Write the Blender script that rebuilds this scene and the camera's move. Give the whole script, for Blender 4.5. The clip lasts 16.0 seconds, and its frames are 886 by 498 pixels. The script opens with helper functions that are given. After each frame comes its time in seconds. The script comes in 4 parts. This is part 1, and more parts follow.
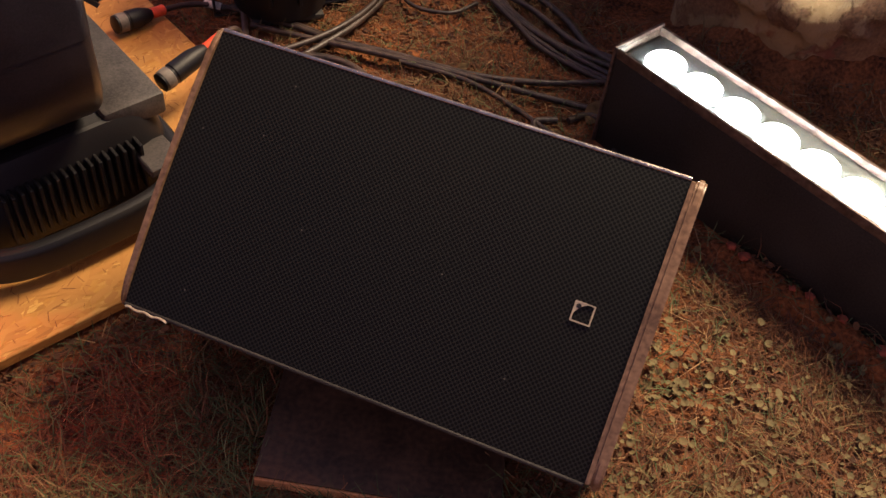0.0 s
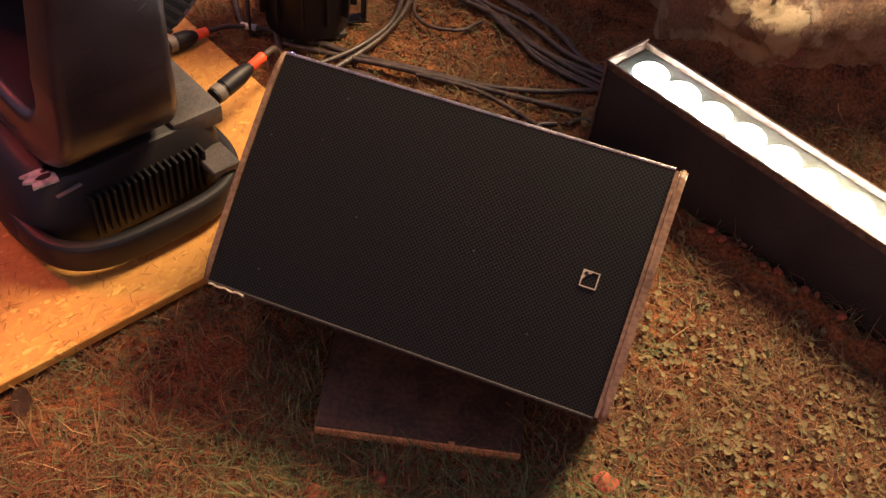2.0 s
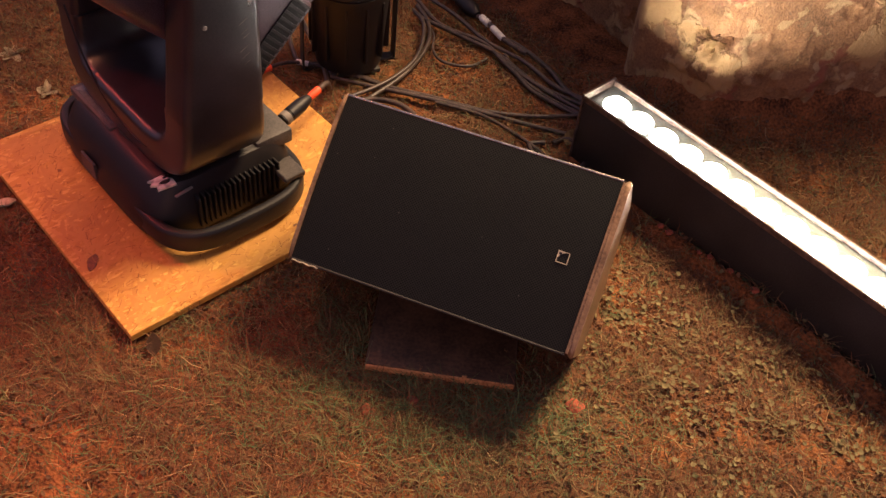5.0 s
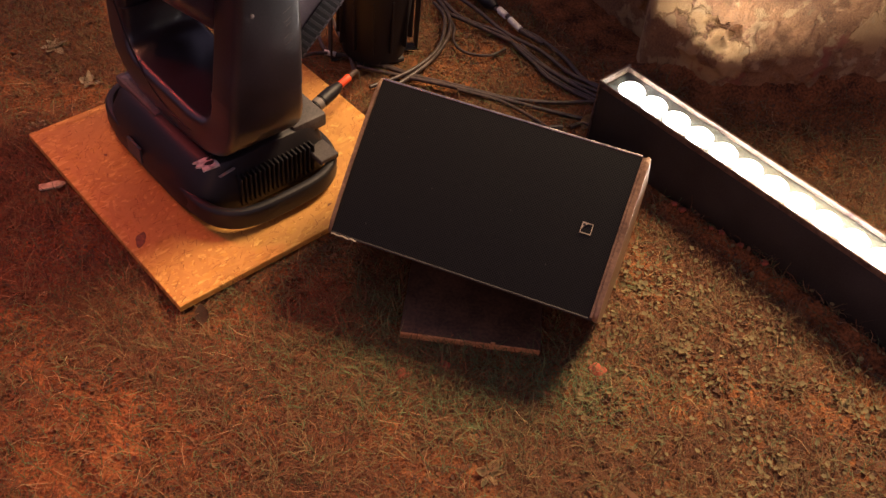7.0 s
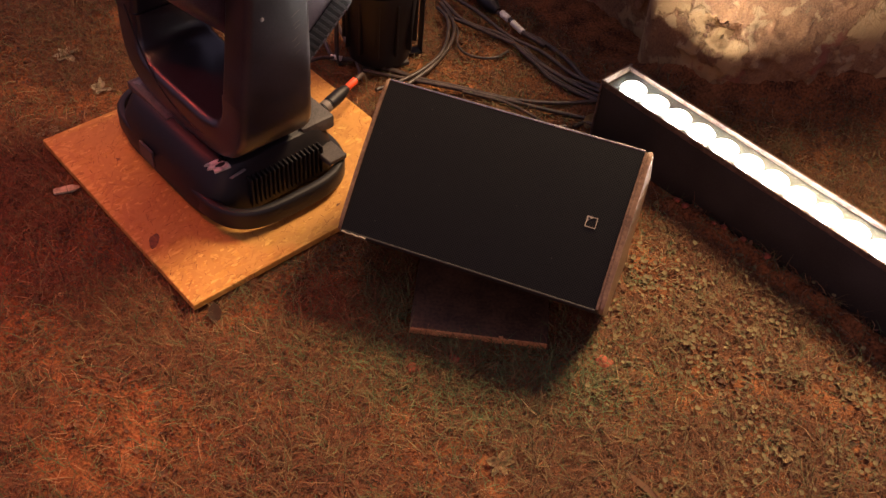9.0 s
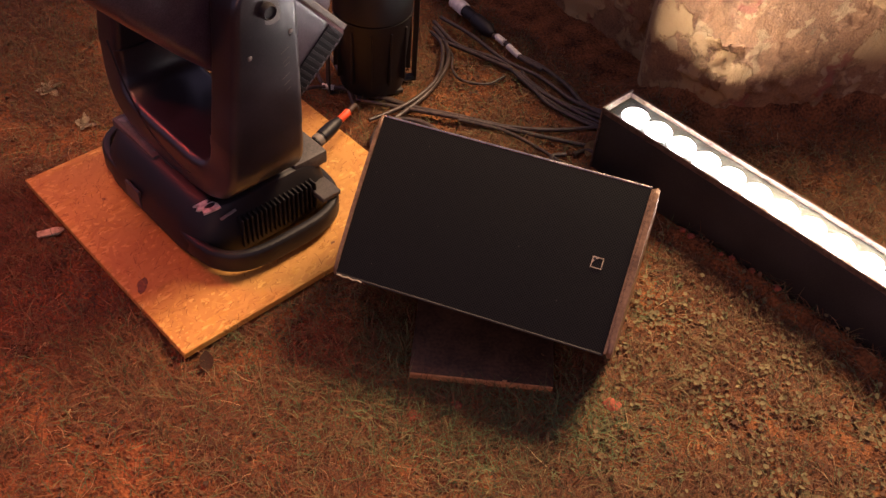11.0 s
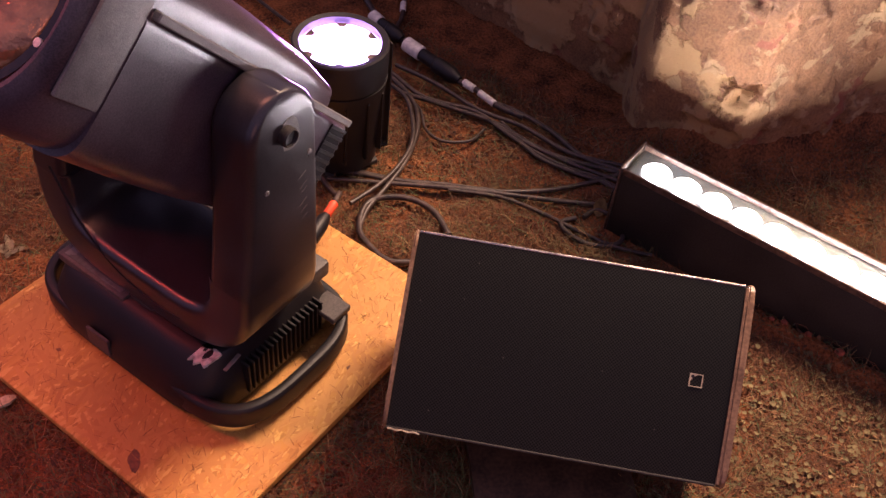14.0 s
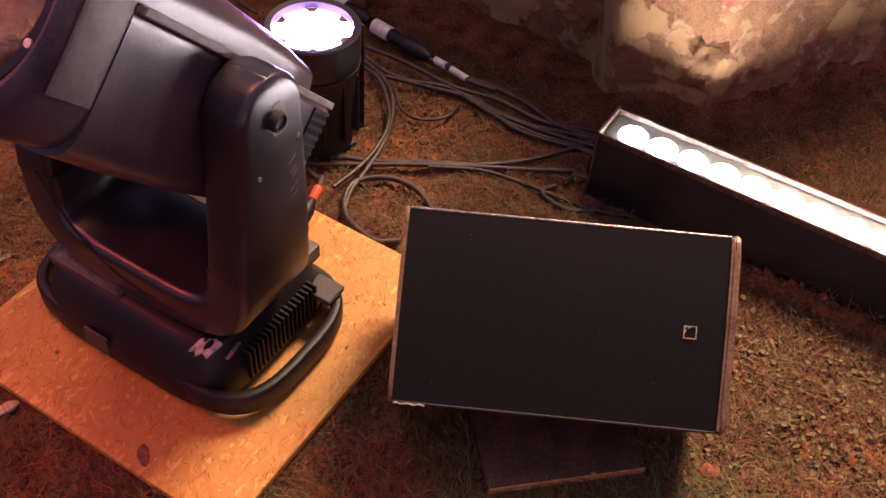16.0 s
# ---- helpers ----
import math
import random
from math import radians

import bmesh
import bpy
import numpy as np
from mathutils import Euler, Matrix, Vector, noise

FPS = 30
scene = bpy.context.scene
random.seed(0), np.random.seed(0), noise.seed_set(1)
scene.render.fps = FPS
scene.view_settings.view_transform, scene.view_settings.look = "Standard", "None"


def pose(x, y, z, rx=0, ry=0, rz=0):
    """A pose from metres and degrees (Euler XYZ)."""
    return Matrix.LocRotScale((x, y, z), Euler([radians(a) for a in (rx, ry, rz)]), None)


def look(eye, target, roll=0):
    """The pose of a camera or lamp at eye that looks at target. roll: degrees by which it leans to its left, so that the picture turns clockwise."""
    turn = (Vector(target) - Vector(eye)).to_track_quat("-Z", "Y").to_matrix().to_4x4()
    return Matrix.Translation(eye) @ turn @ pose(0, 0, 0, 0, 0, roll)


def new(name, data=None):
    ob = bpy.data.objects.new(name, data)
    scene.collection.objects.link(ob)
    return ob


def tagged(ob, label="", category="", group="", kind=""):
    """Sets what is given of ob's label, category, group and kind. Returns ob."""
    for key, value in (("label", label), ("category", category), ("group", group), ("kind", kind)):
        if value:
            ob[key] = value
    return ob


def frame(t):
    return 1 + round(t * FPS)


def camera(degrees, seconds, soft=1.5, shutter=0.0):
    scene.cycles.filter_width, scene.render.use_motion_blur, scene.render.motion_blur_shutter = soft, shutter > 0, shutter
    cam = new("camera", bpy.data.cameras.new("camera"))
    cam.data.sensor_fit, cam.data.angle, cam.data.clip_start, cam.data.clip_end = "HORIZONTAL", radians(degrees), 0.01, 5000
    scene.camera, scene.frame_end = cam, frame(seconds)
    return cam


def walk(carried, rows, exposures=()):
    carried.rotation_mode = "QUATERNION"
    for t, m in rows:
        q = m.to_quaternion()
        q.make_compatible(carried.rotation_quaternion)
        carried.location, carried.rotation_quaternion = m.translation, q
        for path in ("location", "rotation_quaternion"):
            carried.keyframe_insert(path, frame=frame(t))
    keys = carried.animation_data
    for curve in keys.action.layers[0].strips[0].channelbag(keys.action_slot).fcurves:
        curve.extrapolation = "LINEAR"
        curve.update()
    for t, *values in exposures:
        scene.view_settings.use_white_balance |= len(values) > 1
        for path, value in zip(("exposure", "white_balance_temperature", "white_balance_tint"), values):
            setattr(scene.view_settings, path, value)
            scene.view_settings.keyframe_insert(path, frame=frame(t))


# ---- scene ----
cam = camera(48.1, 16.0)
PATH = [
    (0, (0.078, 0.012, 1.106), (0.161, 1.369, -0.361), 6.8),
    (0.5, (0.052, -0.055, 1.154), (0.153, 1.308, -0.306), 7.1),
    (1, (0.026, -0.126, 1.21), (0.142, 1.243, -0.243), 7.3),
    (1.5, (0.015, -0.147, 1.218), (0.131, 1.224, -0.233), 7.1),
    (2, (0.009, -0.175, 1.253), (0.122, 1.192, -0.202), 6.7),
    (2.5, (0.006, -0.231, 1.339), (0.119, 1.137, -0.116), 6.5),
    (3, (0.011, -0.301, 1.444), (0.122, 1.064, -0.013), 6.5),
    (3.5, (0.014, -0.374, 1.501), (0.122, 0.994, 0.046), 6.6),
    (3.7, (0.021, -0.396, 1.528), (0.123, 0.971, 0.071), 6.4),
    (5.8, (-0.091, -0.642, 1.667), (0.031, 0.729, 0.216), 7.6),
    (6, (-0.086, -0.648, 1.676), (0.03, 0.717, 0.219), 7.3),
    (6.5, (-0.103, -0.674, 1.68), (0.013, 0.695, 0.226), 7.1),
    (7, (-0.12, -0.703, 1.681), (-0.006, 0.669, 0.23), 6.8),
    (7.5, (-0.124, -0.73, 1.688), (-0.009, 0.643, 0.238), 6.6),
    (8, (-0.152, -0.745, 1.691), (-0.039, 0.635, 0.247), 6.4),
    (8.5, (-0.15, -0.752, 1.685), (-0.036, 0.63, 0.244), 6.3),
    (8.7, (-0.132, -0.755, 1.69), (-0.028, 0.629, 0.25), 5.8),
    (10.8, (-0.124, -0.667, 1.688), (-0.009, 0.73, 0.261), 5.4),
    (11, (-0.138, -0.643, 1.684), (-0.022, 0.751, 0.255), 5.0),
    (11.5, (-0.179, -0.498, 1.66), (-0.062, 0.897, 0.232), 4.4),
    (12, (-0.179, -0.31, 1.638), (-0.058, 1.082, 0.207), 3.8),
    (12.5, (-0.27, -0.244, 1.633), (-0.096, 1.133, 0.193), 4.2),
    (13, (-0.426, -0.22, 1.64), (-0.15, 1.134, 0.194), 5.9),
    (13.5, (-0.453, -0.184, 1.64), (-0.09, 1.148, 0.193), 7.2),
    (14, (-0.457, -0.174, 1.63), (-0.05, 1.14, 0.178), 7.2),
    (14.5, (-0.477, -0.189, 1.63), (-0.043, 1.107, 0.17), 6.9),
    (15, (-0.494, -0.207, 1.628), (-0.048, 1.079, 0.163), 6.2),
    (15.5, (-0.5, -0.206, 1.63), (-0.045, 1.074, 0.162), 5.5),
    (16, (-0.504, -0.193, 1.636), (-0.041, 1.08, 0.165), 5.0),
]
LIGHT = [(0.0, 0.32, 5200, 13), (1.5, 0.58, 5650, 14), (3.5, 0.9, 5900, 15), (6.0, 0.48, 5950, 19), (8.5, 0.38, 5950, 20), (11.0, 0.43, 5850, 25), (12.5, 0.52, 5500, 35), (14.5, 0.48, 5500, 36), (16.0, 0.5, 5650, 35)]
walk(cam, [(t, look(eye, target, roll)) for t, eye, target, roll in PATH], LIGHT)

# ---- world and light ----
world = bpy.data.worlds.new("night")
world.use_nodes = True
scene.world = world
bg = world.node_tree.nodes["Background"]
bg.inputs["Color"].default_value = (0.46, 0.375, 0.49, 1)
bg.inputs["Strength"].default_value = 0.42

BAR_YAW = -48.16                       # the lamp bar runs along its local x
BAR_AT = (0.392, 1.316)
LEDS, LED_FIRST, LED_STEP, LED_ACROSS = 14, 0.065, 0.0725, 0.050


def lamp(name, kind, place, target, power, colour, size=0.05, spot=0, blend=0.3):
    data = bpy.data.lights.new(name, kind)
    data.energy, data.color = power, colour
    data.shadow_soft_size = size
    if kind == "SPOT":
        data.spot_size, data.spot_blend = radians(spot), blend
    ob = new(name, data)
    ob.matrix_world = look(place, target)
    return ob


BAR = pose(BAR_AT[0], BAR_AT[1], 0, 0, 0, BAR_YAW)
BAR_INV = BAR.inverted()
lamp("flood_light", "SPOT", (2.0, 2.55, 3.6), (0.52, 0.90, 0), 1640, (1.0, 0.67, 0.33), 0.80, 51, 1.0)
lamp("red_stage_light", "SPOT", (-2.6, 2.0, 2.6), (-1.05, 0.00, 0), 270, (1.0, 0.09, 0.035), 0.2, 50, 1.0)
lamp("wash_light", "SPOT", (-1.2, 1.7, 4.2), (-1.02, 1.35, 0), 230, (1.0, 0.34, 0.15), 0.5, 38, 1.0)
# weak unseen fill, added from the front to lift the plank edge and soil ridge
lamp("front_fill_light", "SPOT", (-0.7, -3.2, 1.5), (0.15, 0.70, 0), 75, (1.0, 0.36, 0.14), 0.5, 34, 1.0)
lamp("uplight_beam", "SPOT", (-0.189, 1.642, 0.350), (-0.42, 1.25, 0.80), 62, (0.90, 0.32, 1.0), 0.07, 75, 0.8)


# ---- materials ----
def material(name, colour, rough=0.6, metal=0.0, vary=0.25, scale=8.0, fine=90.0, bump=0.2, depth=0.002, second=None, spec=0.5):
    """A node material: two scales of noise change the colour, fine noise gives relief and uneven gloss."""
    m = bpy.data.materials.new(name)
    m.use_nodes = True
    nt = m.node_tree
    b = nt.nodes["Principled BSDF"]
    tc = nt.nodes.new("ShaderNodeTexCoord")
    big, small = nt.nodes.new("ShaderNodeTexNoise"), nt.nodes.new("ShaderNodeTexNoise")
    big.inputs["Scale"].default_value, small.inputs["Scale"].default_value = scale, fine
    big.inputs["Detail"].default_value = 6
    small.inputs["Detail"].default_value = 4
    nt.links.new(tc.outputs["Object"], big.inputs["Vector"])
    nt.links.new(tc.outputs["Object"], small.inputs["Vector"])
    add = nt.nodes.new("ShaderNodeMath")
    add.operation = "MULTIPLY_ADD"
    nt.links.new(small.outputs["Fac"], add.inputs[0])
    add.inputs[1].default_value = 0.5
    half = nt.nodes.new("ShaderNodeMath")
    half.operation = "MULTIPLY"
    half.inputs[1].default_value = 0.5
    nt.links.new(big.outputs["Fac"], half.inputs[0])
    nt.links.new(half.outputs[0], add.inputs[2])
    ramp = nt.nodes.new("ShaderNodeValToRGB")
    low = [c * (1 - vary) for c in colour]
    high = second or [min(1, c * (1 + vary)) for c in colour]
    ramp.color_ramp.elements[0].position, ramp.color_ramp.elements[0].color = 0.36, (*low, 1)
    ramp.color_ramp.elements[1].position, ramp.color_ramp.elements[1].color = 0.64, (*high, 1)
    nt.links.new(add.outputs[0], ramp.inputs[0])
    nt.links.new(ramp.outputs[0], b.inputs["Base Color"])
    r = nt.nodes.new("ShaderNodeMapRange")
    r.inputs["To Min"].default_value, r.inputs["To Max"].default_value = max(0.03, rough - 0.12), min(1, rough + 0.12)
    nt.links.new(big.outputs["Fac"], r.inputs["Value"])
    nt.links.new(r.outputs[0], b.inputs["Roughness"])
    b.inputs["Metallic"].default_value = metal
    b.inputs["Specular IOR Level"].default_value = spec
    if bump:
        bn = nt.nodes.new("ShaderNodeBump")
        bn.inputs["Strength"].default_value, bn.inputs["Distance"].default_value = bump, depth
        nt.links.new(small.outputs["Fac"], bn.inputs["Height"])
        nt.links.new(bn.outputs[0], b.inputs["Normal"])
    return m


def glowing(name, colour, strength):
    m = bpy.data.materials.new(name)
    m.use_nodes = True
    b = m.node_tree.nodes["Principled BSDF"]
    b.inputs["Base Color"].default_value = (0.8, 0.8, 0.8, 1)
    b.inputs["Emission Color"].default_value = (*colour, 1)
    b.inputs["Emission Strength"].default_value = strength
    return m


def island_material(name, colours, rough=0.8, translucent=0.0):
    """A colour for each loose piece, picked at random along a ramp."""
    m = bpy.data.materials.new(name)
    m.use_nodes = True
    nt = m.node_tree
    b = nt.nodes["Principled BSDF"]
    geo, ramp = nt.nodes.new("ShaderNodeNewGeometry"), nt.nodes.new("ShaderNodeValToRGB")
    for k, c in enumerate(colours):
        pos = k / (len(colours) - 1)
        e = ramp.color_ramp.elements[0] if k == 0 else ramp.color_ramp.elements[1] if k == len(colours) - 1 else ramp.color_ramp.elements.new(pos)
        e.position = pos
    for k, c in enumerate(colours):
        ramp.color_ramp.elements[k].color = (*c, 1)
    nt.links.new(geo.outputs["Random Per Island"], ramp.inputs[0])
    nt.links.new(ramp.outputs[0], b.inputs["Base Color"])
    b.inputs["Roughness"].default_value = rough
    return m


def grille_material():
    """Black steel sheet with small round holes in rows set at 45 degrees."""
    m = bpy.data.materials.new("perforated_grille")
    m.use_nodes = True
    nt = m.node_tree
    b = nt.nodes["Principled BSDF"]
    tc, mp, vo = nt.nodes.new("ShaderNodeTexCoord"), nt.nodes.new("ShaderNodeMapping"), nt.nodes.new("ShaderNodeTexVoronoi")
    mp.inputs["Rotation"].default_value = (0, 0, radians(45))
    mp.inputs["Scale"].default_value = (235, 235, 235)
    vo.voronoi_dimensions = "2D"
    vo.inputs["Randomness"].default_value = 0.0
    vo.inputs["Scale"].default_value = 1.0
    nt.links.new(tc.outputs["Object"], mp.inputs["Vector"])
    nt.links.new(mp.outputs[0], vo.inputs["Vector"])
    ramp = nt.nodes.new("ShaderNodeValToRGB")
    ramp.color_ramp.elements[0].position, ramp.color_ramp.elements[0].color = 0.36, (0.0015, 0.0015, 0.0015, 1)
    ramp.color_ramp.elements[1].position, ramp.color_ramp.elements[1].color = 0.46, (0.0165, 0.0165, 0.0150, 1)
    nt.links.new(vo.outputs["Distance"], ramp.inputs[0])
    no = nt.nodes.new("ShaderNodeTexNoise")
    no.inputs["Scale"].default_value, no.inputs["Detail"].default_value = 7, 5
    nt.links.new(tc.outputs["Object"], no.inputs["Vector"])
    dust = nt.nodes.new("ShaderNodeTexVoronoi")
    dust.inputs["Scale"].default_value = 26
    nt.links.new(tc.outputs["Object"], dust.inputs["Vector"])
    dr = nt.nodes.new("ShaderNodeMapRange")
    dr.inputs["From Min"].default_value, dr.inputs["From Max"].default_value = 0.045, 0.02
    dr.inputs["To Min"].default_value, dr.inputs["To Max"].default_value = 0.0, 0.5
    nt.links.new(dust.outputs["Distance"], dr.inputs["Value"])
    mix = nt.nodes.new("ShaderNodeMixRGB")
    mix.inputs[2].default_value = (0.22, 0.20, 0.17, 1)
    nt.links.new(dr.outputs[0], mix.inputs[0])
    nt.links.new(ramp.outputs[0], mix.inputs[1])
    nt.links.new(mix.outputs[0], b.inputs["Base Color"])
    rr = nt.nodes.new("ShaderNodeMapRange")
    rr.inputs["To Min"].default_value, rr.inputs["To Max"].default_value = 0.45, 0.7
    nt.links.new(no.outputs["Fac"], rr.inputs["Value"])
    nt.links.new(rr.outputs[0], b.inputs["Roughness"])
    b.inputs["Specular IOR Level"].default_value = 0.14
    bn = nt.nodes.new("ShaderNodeBump")
    bn.inputs["Strength"].default_value, bn.inputs["Distance"].default_value = 0.6, 0.0012
    nt.links.new(ramp.outputs[0], bn.inputs["Height"])
    nt.links.new(bn.outputs[0], b.inputs["Normal"])
    return m


def osb_material():
    """Pressed wood strands: long cells in three directions, each strand in a tone of its own."""
    m = bpy.data.materials.new("strand_board")
    m.use_nodes = True
    nt = m.node_tree
    b = nt.nodes["Principled BSDF"]
    tc = nt.nodes.new("ShaderNodeTexCoord")
    warp = nt.nodes.new("ShaderNodeTexNoise")
    warp.inputs["Scale"].default_value = 9
    nt.links.new(tc.outputs["Object"], warp.inputs["Vector"])
    layers = []
    for turn, sx, sy in ((25, 8, 25), (-40, 9, 29), (85, 7, 22)):
        mp, vo = nt.nodes.new("ShaderNodeMapping"), nt.nodes.new("ShaderNodeTexVoronoi")
        mp.inputs["Rotation"].default_value = (0, 0, radians(turn))
        mp.inputs["Scale"].default_value = (sx, sy, 20)
        add = nt.nodes.new("ShaderNodeVectorMath")
        add.operation = "MULTIPLY_ADD"
        add.inputs[1].default_value = (0.014, 0.014, 0.014)
        nt.links.new(warp.outputs["Color"], add.inputs[0])
        nt.links.new(tc.outputs["Object"], add.inputs[2])
        nt.links.new(add.outputs[0], mp.inputs["Vector"])
        nt.links.new(mp.outputs[0], vo.inputs["Vector"])
        sep = nt.nodes.new("ShaderNodeSeparateColor")
        nt.links.new(vo.outputs["Color"], sep.inputs[0])
        layers.append((vo, sep))
    # the layer whose strand lies uppermost shows
    top, tone, edge = None, None, None
    for vo, sep in layers:
        if top is None:
            top, tone, edge = sep.outputs[0], sep.outputs[1], vo.outputs["Distance"]
            continue
        gt, mx = nt.nodes.new("ShaderNodeMath"), nt.nodes.new("ShaderNodeMath")
        gt.operation, mx.operation = "GREATER_THAN", "MAXIMUM"
        nt.links.new(sep.outputs[0], gt.inputs[0])
        nt.links.new(top, gt.inputs[1])
        nt.links.new(sep.outputs[0], mx.inputs[0])
        nt.links.new(top, mx.inputs[1])
        picks = []
        for old, fresh in ((tone, sep.outputs[1]), (edge, vo.outputs["Distance"])):
            mi = nt.nodes.new("ShaderNodeMix")
            nt.links.new(gt.outputs[0], mi.inputs["Factor"])
            nt.links.new(old, mi.inputs[2])
            nt.links.new(fresh, mi.inputs[3])
            picks.append(mi.outputs[0])
        top, (tone, edge) = mx.outputs[0], picks
    ramp = nt.nodes.new("ShaderNodeValToRGB")
    cols = ((0.0, (0.36, 0.165, 0.025)), (0.08, (0.46, 0.205, 0.028)), (0.6, (0.54, 0.27, 0.04)), (1.0, (0.68, 0.40, 0.09)))
    ramp.color_ramp.elements.new(0.12)
    ramp.color_ramp.elements.new(0.6)
    for e, (p, c) in zip(ramp.color_ramp.elements, cols):
        e.position, e.color = p, (*c, 1)
    nt.links.new(tone, ramp.inputs[0])
    dirt = nt.nodes.new("ShaderNodeTexNoise")
    dirt.inputs["Scale"].default_value, dirt.inputs["Detail"].default_value = 5, 8
    nt.links.new(tc.outputs["Object"], dirt.inputs["Vector"])
    dr = nt.nodes.new("ShaderNodeMapRange")
    dr.inputs["From Min"].default_value, dr.inputs["From Max"].default_value = 0.45, 0.75
    dr.inputs["To Max"].default_value = 0.45
    nt.links.new(dirt.outputs["Fac"], dr.inputs["Value"])
    mix = nt.nodes.new("ShaderNodeMixRGB")
    mix.inputs[2].default_value = (0.40, 0.20, 0.03, 1)
    nt.links.new(dr.outputs[0], mix.inputs[0])
    nt.links.new(ramp.outputs[0], mix.inputs[1])
    nt.links.new(mix.outputs[0], b.inputs["Base Color"])
    b.inputs["Roughness"].default_value = 0.62
    bn = nt.nodes.new("ShaderNodeBump")
    bn.inputs["Strength"].default_value, bn.inputs["Distance"].default_value = 0.5, 0.0015
    sm = nt.nodes.new("ShaderNodeMath")
    sm.operation = "ADD"
    nt.links.new(top, sm.inputs[0])
    nt.links.new(edge, sm.inputs[1])
    nt.links.new(sm.outputs[0], bn.inputs["Height"])
    nt.links.new(bn.outputs[0], b.inputs["Normal"])
    return m


def wall_material():
    """Smooth ochre plaster with sharp-edged flakes of paler stone and rusty patches."""
    m = material("old_plaster", (0.18, 0.088, 0.034), 0.92, vary=0.35, scale=13, fine=170, bump=0.7, depth=0.004, second=(0.27, 0.14, 0.056))
    nt = m.node_tree
    b = nt.nodes["Principled BSDF"]
    last = b.inputs["Base Color"].links[0].from_socket
    tc = nt.nodes["Texture Coordinate"]
    warp, bend = nt.nodes.new("ShaderNodeTexNoise"), nt.nodes.new("ShaderNodeVectorMath")
    warp.inputs["Scale"].default_value, warp.inputs["Detail"].default_value = 16, 8
    nt.links.new(tc.outputs["Object"], warp.inputs["Vector"])
    bend.operation = "MULTIPLY_ADD"
    bend.inputs[1].default_value = (0.07, 0.07, 0.07)
    nt.links.new(warp.outputs["Color"], bend.inputs[0])
    nt.links.new(tc.outputs["Object"], bend.inputs[2])
    height = None
    for scale, lo, hi, colour, amount, shift in ((4.2, 0.545, 0.57, (0.38, 0.245, 0.10), 0.75, 3.1), (17, 0.58, 0.61, (0.33, 0.225, 0.105), 0.7, 1.7), (9, 0.62, 0.66, (0.20, 0.058, 0.028), 0.8, 6.0), (23, 0.67, 0.70, (0.16, 0.105, 0.045), 0.8, 8.2)):
        no, r, mix, mp = (nt.nodes.new(k) for k in ("ShaderNodeTexNoise", "ShaderNodeMapRange", "ShaderNodeMixRGB", "ShaderNodeMapping"))
        no.inputs["Scale"].default_value, no.inputs["Detail"].default_value, no.inputs["Roughness"].default_value = scale, 7, 0.55
        mp.inputs["Location"].default_value = (shift, 2 * shift, 0)
        nt.links.new(bend.outputs[0], mp.inputs["Vector"])
        nt.links.new(mp.outputs[0], no.inputs["Vector"])
        r.inputs["From Min"].default_value, r.inputs["From Max"].default_value, r.inputs["To Max"].default_value = lo, hi, amount
        nt.links.new(no.outputs["Fac"], r.inputs["Value"])
        nt.links.new(r.outputs[0], mix.inputs[0])
        nt.links.new(last, mix.inputs[1])
        mix.inputs[2].default_value = (*colour, 1)
        last = mix.outputs[0]
        height = height or r.outputs[0]
    nt.links.new(last, b.inputs["Base Color"])
    # the flakes stand a little proud of the plaster
    bn = nt.nodes.new("ShaderNodeBump")
    bn.inputs["Strength"].default_value, bn.inputs["Distance"].default_value = 0.9, 0.006
    nt.links.new(height, bn.inputs["Height"])
    nt.links.new(b.inputs["Normal"].links[0].from_socket, bn.inputs["Normal"])
    nt.links.new(bn.outputs[0], b.inputs["Normal"])
    return m


def lens_material():
    """Thick glass; orange reflections are put into its coppery, streaked base colour."""
    m = material("front_lens_glass", (0.30, 0.11, 0.05), 0.22, metal=0.5, vary=0.75, scale=7, fine=22, bump=0.6, depth=0.02, second=(0.92, 0.42, 0.17))
    b = m.node_tree.nodes["Principled BSDF"]
    b.inputs["Coat Weight"].default_value = 1.0
    b.inputs["Coat Roughness"].default_value = 0.03
    return m


def glass_material():
    m = bpy.data.materials.new("cover_glass")
    m.use_nodes = True
    b = m.node_tree.nodes["Principled BSDF"]
    b.inputs["Base Color"].default_value = (0.9, 0.97, 0.95, 1)
    b.inputs["Transmission Weight"].default_value = 1.0
    b.inputs["Roughness"].default_value = 0.02
    b.inputs["IOR"].default_value = 1.3
    return m


BLACK = material("black_plastic", (0.0085, 0.0072, 0.0085), 0.50, vary=0.35, scale=6, bump=0.3, depth=0.0006, fine=500, spec=0.4)
YOKE = material("scuffed_yoke_plastic", (0.016, 0.013, 0.016), 0.33, vary=0.4, scale=9, bump=0.3, depth=0.0006, fine=420, second=(0.034, 0.028, 0.032), spec=0.7)
BLACK_ROUGH = material("black_paint", (0.030, 0.026, 0.023), 0.6, vary=0.45, bump=0.3, depth=0.001, fine=300, spec=0.3)
# dusty plastic of the head; its violet, pale sheen is put into the colour
HEAD = material("dusty_sheen_plastic", (0.044, 0.025, 0.036), 0.33, vary=0.4, scale=7, bump=0.3, depth=0.0006, fine=400, second=(0.10, 0.072, 0.085), spec=0.6)
# dusty black plastic, lightened to grey for the flood light on the base's tops
LIT_DUSTY = material("dusty_lit_plastic", (0.045, 0.038, 0.036), 0.55, vary=0.4, scale=20, bump=0.3, depth=0.0006, fine=300, second=(0.085, 0.072, 0.066))
